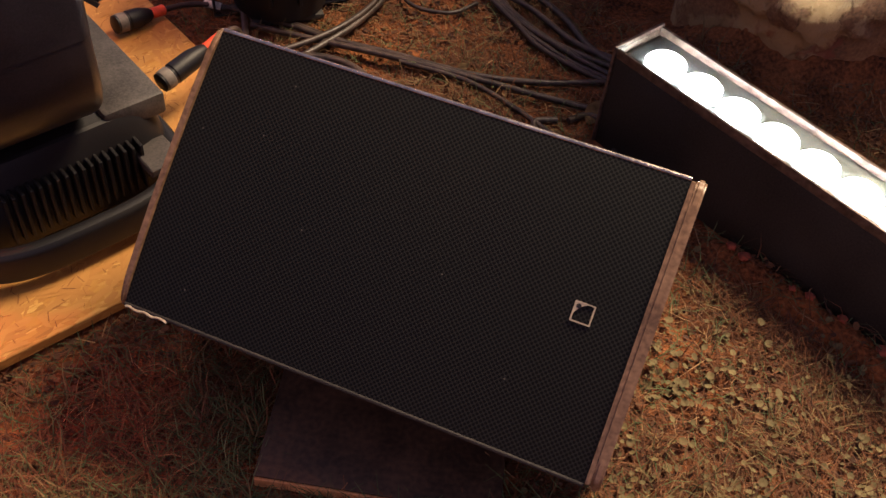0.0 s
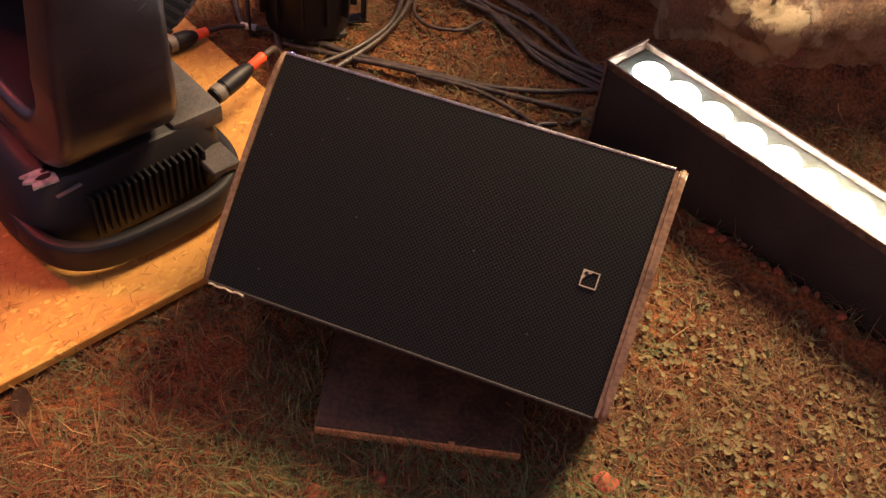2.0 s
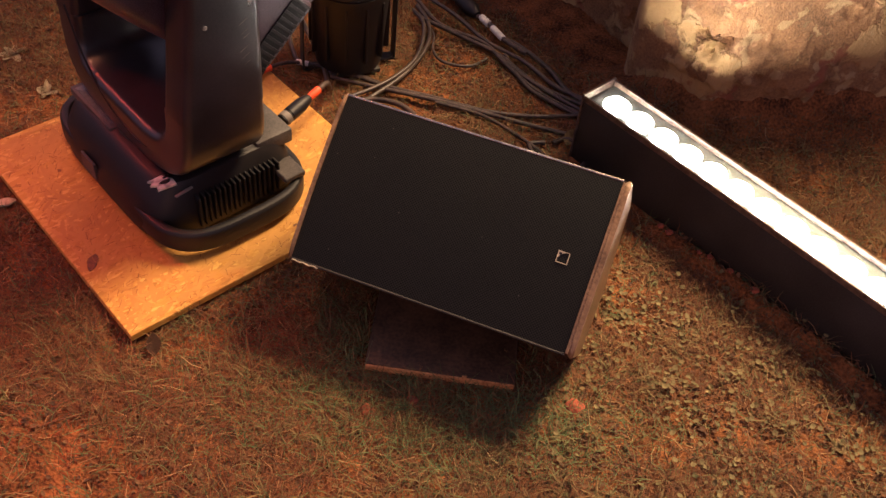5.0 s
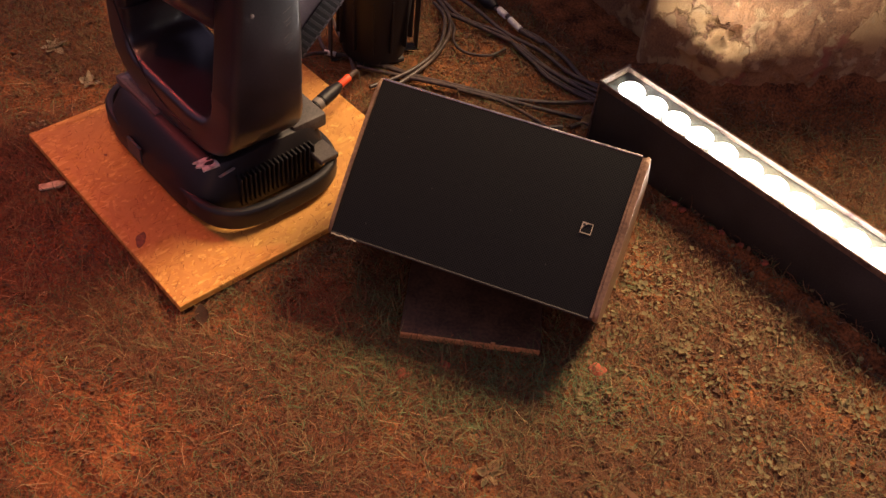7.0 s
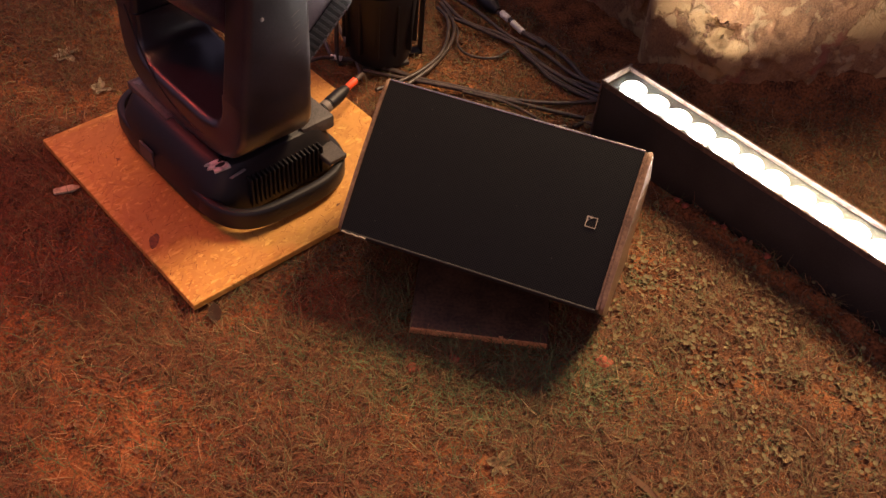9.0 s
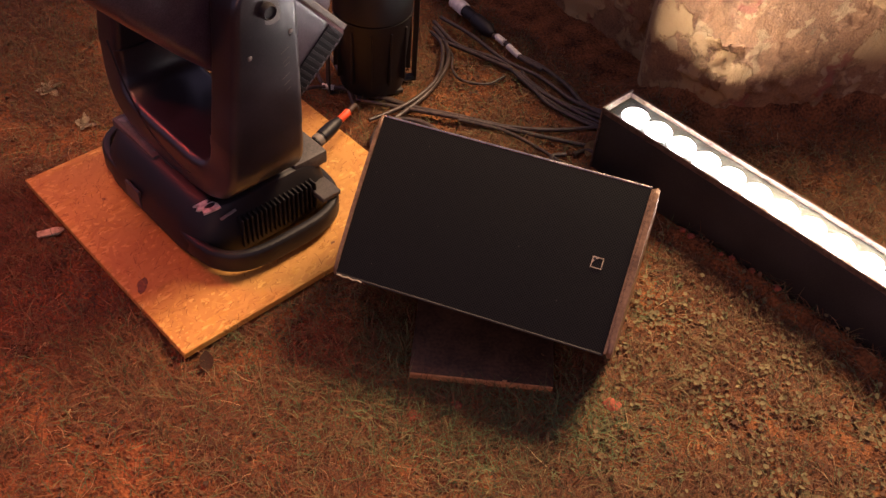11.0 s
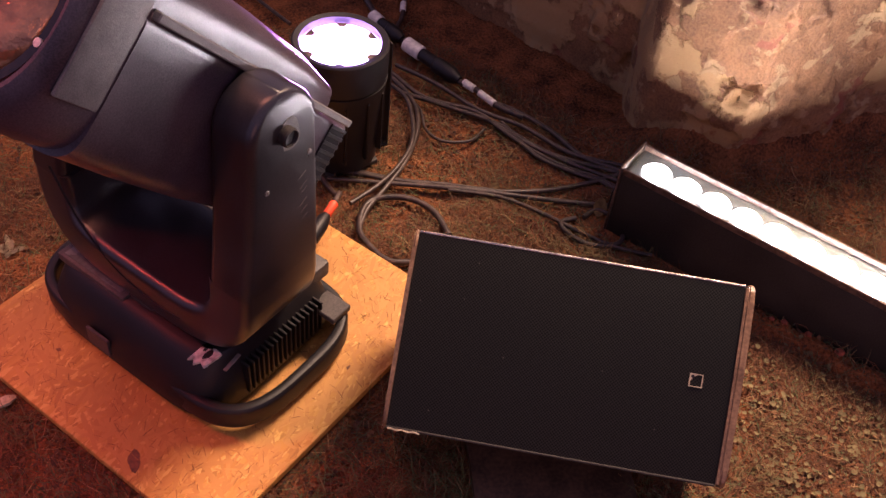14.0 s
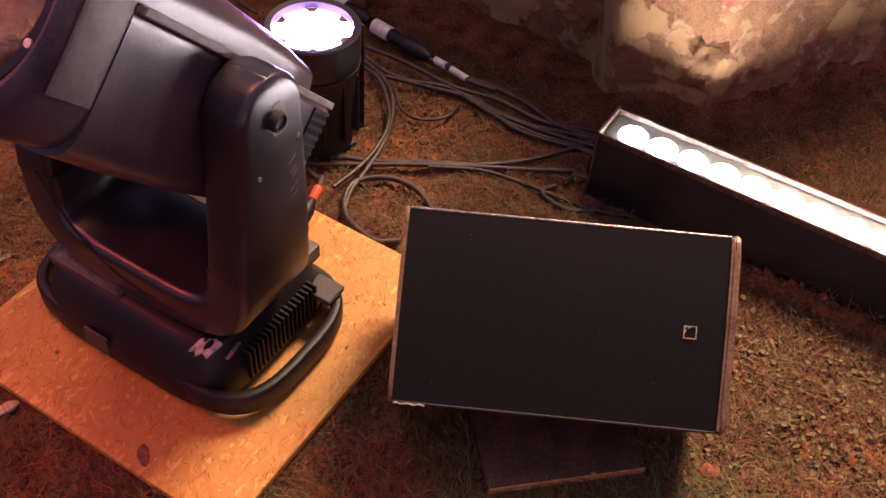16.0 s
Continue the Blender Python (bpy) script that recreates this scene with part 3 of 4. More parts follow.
def build_bar():
    t = thing("lamp_bar", BAR, "long black lamp bar, row of glaring warm-white lenses", "lamp")
    L = LED_FIRST * 2 + (LEDS - 1) * LED_STEP
    bm = bmesh.new()
    box(bm, 0.003, L - 0.003, 0, 0.114, 0.0, 0.176, 0.003, 2)
    part("housing", bm, BLACK_ROUGH, t)
    bm = bmesh.new()
    box(bm, 0.012, L - 0.012, 0.008, 0.106, 0.1765, 0.1785)
    part("reflector", bm, SILVER, t, "silvery reflector tray")
    for y0, y1, top in ((0, 0.004, 0.1925), (0.107, 0.112, 0.1920)):
        bm = bmesh.new()
        box(bm, 0.003, L - 0.003, y0, y1, 0.1755, top, 0.0012, 2)
        part("rim", bm, BROWN_METAL, t, "thin worn metal rim")
    for x0, x1 in ((-0.003, 0.003), (L - 0.003, L + 0.003)):
        bm = bmesh.new()
        box(bm, x0, x1, -0.002, 0.116, 0.0, 0.1955, 0.0015, 2)
        part("end_cap", bm, BROWN_METAL, t)
    bm = bmesh.new()
    box(bm, -0.02, 0.012, 0.03, 0.085, 0.03, 0.09, 0.006, 2)
    part("socket", bm, BLACK, t)
    first = None
    for i in range(LEDS):
        x = LED_FIRST + i * LED_STEP
        if not first:
            bm = bmesh.new()
            lathe(bm, [(0.0325, 0.0), (0.0335, 0.003), (0.029, 0.0075), (0.015, 0.0095), (0.002, 0.010)], 24)
            first = lens = part("lens", bm, LED_GLOW, t, "glaring warm-white lens")
        else:
            lens = new("lens", first.data)
            lens.parent = t
        lens.matrix_basis = pose(x, LED_ACROSS, 0.1787)
    bm = bmesh.new()
    box(bm, 0.004, L - 0.004, 0.006, 0.108, 0.1892, 0.1906)
    pane = part("pane", bm, GLASS, t, "clear cover glass", 0)
    pane.visible_shadow = False


build_bar()

# ---- round uplight ----
PAR = pose(-0.189, 1.642, 0)


def build_par():
    t = thing("par_uplight", PAR, "round black uplight glowing white and violet among cables", "spotlight")
    bm = bmesh.new()
    lathe(bm, [(0.075, 0.012), (0.088, 0.02), (0.094, 0.10), (0.104, 0.23), (0.108, 0.25)], 40)
    part("can", bm, BLACK, t)
    bm = bmesh.new()
    lathe(bm, [(0.100, 0.251), (0.106, 0.253), (0.109, 0.30), (0.109, 0.336), (0.105, 0.340), (0.092, 0.337), (0.088, 0.322), (0.088, 0.316)], 48)
    part("rim", bm, BLACK, t)
    bm = bmesh.new()
    lathe(bm, [(0.0875, 0.317), (0.0875, 0.320), (0.05, 0.324), (0.002, 0.325)], 40)
    part("lens", bm, PAR_GLOW, t, "glaring violet-white lens")
    for k in range(6):
        w = radians(60 * k + 20)
        bm = bmesh.new()
        m = Matrix.Translation((0.077 * math.cos(w), 0.077 * math.sin(w), 0.3235)) @ pose(0, 0, 0, 0, 0, 60 * k + 20)
        loft(bm, [[m @ Vector((x, y, z)) for x, y in ((0.008, -0.016), (0.008, 0.016), (-0.007, 0.006), (-0.007, -0.006))] for z in (0.0, 0.002)])
        part("mask", bm, BROWN_METAL, t, "dark wedge between the lens cells")
    for k in range(12):
        w = 2 * math.pi * k / 12
        bm = bmesh.new()
        box(bm, 0.092, 0.106, -0.003, 0.003, 0.06, 0.225, 0.001, 1, pose(0, 0, 0, 0, 0, math.degrees(w)))
        part("fin", bm, BLACK, t)
    for s in (-1, 1):
        bm = bmesh.new()
        box(bm, s * 0.126 - 0.002, s * 0.126 + 0.002, -0.016, 0.016, 0.0, 0.30, 0.001, 1, pose(0, 0, 0, 0, 0, 20))
        part("bracket", bm, BLACK_ROUGH, t)
    bm = bmesh.new()
    box(bm, -0.128, 0.128, -0.016, 0.016, -0.002, 0.003, 0.001, 1, pose(0, 0, 0, 0, 0, 20))
    box(bm, -0.07, 0.07, -0.07, 0.07, 0.002, 0.016, 0.004, 2, pose(0, 0, 0, 0, 0, 20))
    part("foot", bm, BLACK_ROUGH, t)


build_par()

# ---- moving-head stage light ----
MH = BOARD @ pose(0.36, 0.38, 0.020)
AXIS = Vector((-0.02, 0, 0.64))
TILTED = Matrix.Translation(AXIS) @ pose(0, 0, 0, 0, 47, 0)   # x to the rear of the head, z to its back


def build_moving_head():
    t = thing("moving_head_light", MH, "black moving-head stage light with scuffed yoke on strand board", "stage light")
    # base
    bm = bmesh.new()
    rings = []
    for z, g in ((0.008, 0.012), (0.014, 0.003), (0.055, 0.0), (0.100, 0.020), (0.132, 0.036), (0.146, 0.050), (0.149, 0.060)):
        rings.append([((x * (0.208 - g) if x < 0 else x * (0.178 - 0.55 * g)), 0.008 + y * (0.232 - 0.5 * g), z) for x, y in super_ring(1, 1, 6, 64)])
    loft(bm, rings)
    base = part("base", bm, BLACK, t)
    for x in (-0.12, 0.12):
        for y in (-0.17, 0.19):
            bm = bmesh.new()
            lathe(bm, [(0.018, 0.0), (0.021, 0.006), (0.021, 0.026)], 16, Matrix.Translation((x, y, 0)))
            part("foot", bm, RUBBER, t)
    # carrying handles at both ends
    for s in (-1, 1):
        bm = bmesh.new()
        rings = []
        for k in range(41):
            w = math.pi * k / 40
            c, d = math.cos(w), math.sin(w)
            x = 0.178 * math.copysign(abs(c) ** 0.62, c) - 0.012
            y = s * (0.130 + 0.160 * d ** 0.62)
            rings.append(Vector((x, y, 0.046)))
        path, rings = rings, []
        for k, c in enumerate(path):
            way = (path[min(k + 1, 40)] - path[max(k - 1, 0)]).normalized()
            out = Vector((way.y, -way.x, 0))
            rings.append([c + out * a + Vector((0, 0, b)) for a, b in rounded(0.024, 0.056, 0.010, 3)])
        loft(bm, rings)
        part("handle", bm, BLACK, t, "bowed carrying handle")
    # cooling ribs behind the near handle
    bm0 = None
    for k in range(17):
        x = -0.098 + 0.0125 * k
        if not bm0:
            bm = bmesh.new()
            box(bm, -0.0025, 0.0025, -0.232, -0.206, 0.03, 0.112, 0.001, 1)
            bm0 = rib = part("rib", bm, BLACK, t)
        else:
            rib = new("rib", bm0.data)
            rib.parent = t
        rib.matrix_basis = pose(x, 0, 0)
    # shoulder boxes on the base
    bm = bmesh.new()
    box(bm, 0.070, 0.165, -0.198, 0.20, 0.120, 0.158, 0.006, 2)
    part("shoulder", bm, LIT_DUSTY, t, "dusty shoulder of the base, greyed as if lit")
    bm = bmesh.new()
    box(bm, -0.158, -0.095, 0.03, 0.215, 0.132, 0.1545, 0.006, 2)
    part("shoulder", bm, LIT_DUSTY, t, "dusty shoulder of the base, greyed as if lit")
    bm = bmesh.new()
    box(bm, -0.150, -0.122, 0.045, 0.200, 0.1548, 0.1562, 0.0005, 1)
    part("display", bm, SCREEN, t, "dim grey display strip")
    bm = bmesh.new()
    box(bm, 0.095, 0.148, -0.268, -0.205, 0.078, 0.092, 0.002, 1)
    part("pad", bm, LIT_DUSTY, t, "dusty pad on the handle")
    # side plate, torn sticker and a bare strip
    bm = bmesh.new()
    box(bm, -0.2105, -0.2035, 0.03, 0.09, 0.030, 0.075, 0.001, 1)
    part("side_plate", bm, LIT_DUSTY, t, "small grey plate")
    bm = bmesh.new()
    torn = [(-0.158, -0.150), (-0.150, -0.158), (-0.160, -0.166), (-0.148, -0.172), (-0.153, -0.186), (-0.112, -0.190), (-0.108, -0.150)]
    loft(bm, [[(x, y, z) for x, y in ((u - 0.016, v - 0.006) for u, v in torn)] for z in (0.1440, 0.1490)])
    part("sticker", bm, LABEL, t, "torn grey-white sticker")
    for cx, cy, a, b in ((-0.128, -0.172, 0.013, 0.006), (-0.122, -0.160, 0.006, 0.003)):
        bm = bmesh.new()
        loft(bm, [[(cx - 0.016 + a * math.cos(w) * (1 + 0.4 * noise.noise((w, cx * 50, 3))), cy - 0.006 + b * math.sin(w), z) for w in np.linspace(0, 6.0, 14)] for z in (0.1490, 0.1496)])
        part("sticker_mark", bm, BLACK, t, "worn dark mark on the sticker")
    bm = bmesh.new()
    box(bm, -0.022, 0.022, -0.004, 0.004, 0.1485, 0.1512, 0.001, 1, pose(-0.124, -0.216, -0.012, 0, 0, 8))
    part("bare_strip", bm, GREY_PAD, t, "pale scuffed strip")
    # yoke: a bridge that bends up into two arms
    bm = bmesh.new()
    rings = []
    for k in range(29):
        w = math.pi * k / 28
        y, z = -0.222 * math.copysign(abs(math.cos(w)) ** 0.5, math.cos(w)), 0.345 - 0.150 * abs(math.sin(w)) ** 0.55
        n2 = Vector((0, -math.cos(w), -math.sin(w)))
        wide = 0.182 + 0.03 * math.sin(w)
        sec = rounded(wide, 0.094, 0.018, 4)
        rings.append([Vector((-0.036 + a, y, z)) + n2 * b for a, b in sec])
    loft(bm, rings)
    part("yoke_bridge", bm, YOKE, t)
    bm = bmesh.new()
    lathe(bm, [(0.118, 0.149), (0.124, 0.152), (0.120, 0.166), (0.105, 0.17)], 40, Matrix.Translation((-0.02, 0, 0)))
    part("turntable", bm, BLACK_ROUGH, t)
    for s in (-1, 1):
        bm = bmesh.new()
        rings = []
        for z, left, right in ((0.34, 0.128, 0.055), (0.45, 0.113, 0.055), (0.56, 0.100, 0.054), (0.64, 0.093, 0.053)):
            sec = rounded(left + right, 0.088, 0.016, 4)
            rings.append([((right - left) / 2 + x, s * 0.226 + y, z) for x, y in sec])
        for k in range(1, 10):
            w = math.pi / 2 * k / 9.3
            sec = rounded(0.146 * math.cos(w), 0.088 - 0.018 * (k / 9) ** 2, min(0.016, 0.06 * math.cos(w)), 4)
            rings.append([(-0.02 + x, s * 0.226 + y, 0.64 + 0.073 * math.sin(w)) for x, y in sec])
        loft(bm, rings)
        arm = part("yoke_arm", bm, YOKE, t, "scuffed yoke arm", 40)
        bm = bmesh.new()
        chip = [(0.030 * (1 + 0.35 * noise.noise((k * 1.7, s, 0.4))) * math.cos(k * 0.45), 0.030 * (1 + 0.35 * noise.noise((k * 1.7, s, 0.4))) * math.sin(k * 0.45)) for k in range(14)]
        loft(bm, [[(-0.010 + x * 0.8, s * yy, 0.636 + z) for x, z in chip] for yy in (0.2695, 0.2706)])
        part("worn_label", bm, BAND, t, "pale torn label round the knob")
        m = Matrix.Translation((-0.022, s * 0.2695, 0.641)) @ pose(0, 0, 0, 90 * (1 if s < 0 else -1), 0, 0)
        bm = bmesh.new()
        lathe(bm, [(0.0165, 0.0), (0.0165, 0.012), (0.0140, 0.015), (0.0125, 0.0105), (0.002, 0.0095)], 20, m)
        part("tilt_knob", bm, BLACK_ROUGH, t, "round tilt-lock knob")
        for x, z in ((0.030, 0.575), (-0.066, 0.552)):
            bm = bmesh.new()
            lathe(bm, [(0.0048, 0.0), (0.0048, 0.002), (0.002, 0.0028)], 10, Matrix.Translation((x, s * 0.2698, z)) @ pose(0, 0, 0, 90 * (1 if s < 0 else -1), 0, 0))
            part("screw", bm, GREY_PAD, t)
        for k, z in enumerate((0.535, 0.512, 0.500, 0.476, 0.458, 0.44)):
            bm = bmesh.new()
            box(bm, -0.009 + 0.004 * (k % 3), 0.013, s * 0.2696, s * 0.2704, -0.0005, 0.0005, 0, 1, pose(0.012, 0, z, 0, -28, 0))
            part("scratch", bm, GREY_PAD, t, "pale scratch")
    # head: boxy rear that turns round towards the lens
    def ring(h, a, lo, hi, p, shift=0.0):
        pts = super_ring(a, 1.0, p, 56)
        return [TILTED @ Vector((h, y, shift + (z * hi if z > 0 else z * lo))) for y, z in pts]
    bm = bmesh.new()
    loft(bm, [ring(0.335, 0.160, 0.125, 0.050, 9), ring(0.330, 0.172, 0.145, 0.058, 9), ring(0.20, 0.180, 0.168, 0.062, 9), ring(0.0, 0.182, 0.176, 0.064, 8), ring(-0.15, 0.182, 0.174, 0.066, 8), ring(-0.265, 0.180, 0.170, 0.070, 7)])
    head = part("head_shell", bm, HEAD, t)
    for sd in (-1, 1):
        bm = bmesh.new()
        box(bm, -0.350, -0.272, sd * 0.1795 - 0.004, sd * 0.1795 + 0.004, -0.085, 0.090, 0.003, 2)
        bmesh.ops.transform(bm, matrix=TILTED, verts=bm.verts[:])
        part("head_panel", bm, BAND, t, "grey scuffed side panel")
    bm = bmesh.new()
    front = [ring(-0.262, 0.178, 0.168, 0.136, 5), ring(-0.300, 0.178, 0.170, 0.144, 4.5), ring(-0.352, 0.178, 0.170, 0.152, 3.2), ring(-0.370, 0.174, 0.168, 0.156, 2.6), ring(-0.380, 0.168, 0.164, 0.156, 2.2), ring(-0.380, 0.164, 0.161, 0.154, 2.1), ring(-0.352, 0.161, 0.159, 0.153, 2), ring(-0.340, 0.160, 0.158, 0.152, 2)]
    loft(bm, front)
    part("lens_hood", bm, HEAD, t)
    m = TILTED @ pose(-0.345, 0, 0, 0, -90, 0)
    bm = bmesh.new()
    lathe(bm, [(0.157, 0.0), (0.1565, 0.012), (0.150, 0.019), (0.138, 0.019), (0.131, 0.012), (0.129, 0.002)], 56, m)
    part("bezel", bm, BEZEL, t, "glossy black bezel round the lens", 40)
    bm = bmesh.new()
    lathe(bm, [(0.130, 0.003), (0.128, 0.010), (0.10, 0.024), (0.055, 0.034), (0.002, 0.037)], 56, m)
    lens = part("front_lens", bm, LENS, t, "large glossy front lens", 60)
    # gold arcs put in as glints along the rim of the lens
    for w0, w1, r in ((150, 215, 0.121), (225, 262, 0.112), (110, 138, 0.124), (285, 330, 0.118), (20, 60, 0.122)):
        bm = bmesh.new()
        tube(bm, [m @ Vector((r * math.cos(radians(w)), r * math.sin(radians(w)), 0.0155 + 0.0012 * math.sin(w))) for w in np.linspace(w0, w1, 7)], 0.0032, 6, 4)
        part("glint", bm, GLINT_GOLD, lens, "gold arc for a glint inside the glass", 60)
    for k in range(6):
        w = radians(60 * k + 195)
        bm = bmesh.new()
        lathe(bm, [(0.0062, 0.0), (0.0062, 0.004), (0.002, 0.005)], 10, m @ Matrix.Translation((0.1445 * math.cos(w), 0.1445 * math.sin(w), 0.0185)))
        part("screw", bm, WHITE_TAPE, t)
    # raised back cover over the head, with a seam gap to the shell
    bm = bmesh.new()
    def cap(h, a, hi, p):
        pts = [q for q in super_ring(a, 1.0, p, 56) if q[1] >= -1e-6]
        return [TILTED @ Vector((h, y, 0.066 + z * hi)) for y, z in pts]
    loft(bm, [cap(0.268, 0.150, 0.02, 5), cap(0.250, 0.158, 0.042, 5), cap(0.15, 0.164, 0.060, 4.5), cap(0.0, 0.168, 0.070, 4), cap(-0.15, 0.170, 0.076, 3.4), cap(-0.264, 0.168, 0.074, 3)])
    part("back_cover", bm, HEAD, t, "raised back cover")
    # edge strip under the cover, its light put into a pale colour, and the vent grid at the rear
    for s in (-1, 1):
        bm = bmesh.new()
        box(bm, -0.262, 0.300, s * 0.180 - 0.012, s * 0.180 + 0.0022, 0.052, 0.066, 0.002, 1)
        bmesh.ops.transform(bm, matrix=TILTED, verts=bm.verts[:])
        part("edge_strip", bm, BAND, t, "edge strip along the head, paled as if lit")
        # near-black plate stands for the shade inside the vent
        bm = bmesh.new()
        box(bm, 0.266, 0.318, s * 0.1765 - 0.002, s * 0.1765 + 0.002, -0.135, 0.042, 0.001, 1)
        bmesh.ops.transform(bm, matrix=TILTED, verts=bm.verts[:])
        vent = part("vent", bm, VOID, t, "near-black plate for the shaded vent opening")
        for k in range(12):
            bm = bmesh.new()
            z = -0.136 + 0.0158 * k
            box(bm, 0.264, 0.320, s * 0.1785 - 0.002, s * 0.1785 + 0.002, z, z + 0.007, 0.0008, 1)
            bmesh.ops.transform(bm, matrix=TILTED, verts=bm.verts[:])
            part("slat", bm, BLACK, vent)
    # clip at the rear of the cover
    bm = bmesh.new()
    box(bm, 0.250, 0.290, -0.12, -0.08, 0.075, 0.100, 0.004, 2)
    bmesh.ops.transform(bm, matrix=TILTED, verts=bm.verts[:])
    part("clip", bm, BLACK, t)
    # bead added along the yoke to draw the curved line of its inner edge
    bm = bmesh.new()
    tube(bm, [(-0.134, 0.20, 0.37), (-0.138, 0.14, 0.27), (-0.142, 0.04, 0.205), (-0.142, -0.08, 0.19), (-0.134, -0.16, 0.215)], 0.0022, 6, 8)
    part("seam_bead", bm, BLACK, t)


build_moving_head()

# ---- plugs ----
def build_plug(name, a, b, label):
    """A cable plug from its mouth a to its tail b, with an orange taped end."""
    a, b = Vector(a), Vector(b)
    turn = (b - a).to_track_quat("Z", "Y").to_matrix().to_4x4()
    t = thing(name, Matrix.Translation(a) @ turn, label, "plug")
    L = (b - a).length
    bm = bmesh.new()
    lathe(bm, [(0.012, 0), (0.0165, 0.002), (0.0165, 0.026), (0.018, 0.028), (0.0175, L * 0.5), (0.013, L * 0.66), (0.0085, L * 0.74)], 20)
    part("body", bm, BLACK, t)
    bm = bmesh.new()
    lathe(bm, [(0.0170, 0.006), (0.0176, 0.008), (0.0176, 0.020), (0.0170, 0.022)], 20)
    part("latch_ring", bm, GREY_PAD, t, "pale latch ring")
    bm = bmesh.new()
    lathe(bm, [(0.0080, L * 0.72), (0.0095, L * 0.74), (0.0102, L * 0.98), (0.008, L)], 16)
    part("tape", bm, ORANGE, t, "bright orange tape")


build_plug("power_plug", (-0.318, 1.245, 0.105), (-0.240, 1.352, 0.125), "black power plug with orange tape at the stage light")
build_plug("data_plug", (-0.455, 1.470, 0.045), (-0.385, 1.545, 0.034), "small data plug with orange tape on strand board")

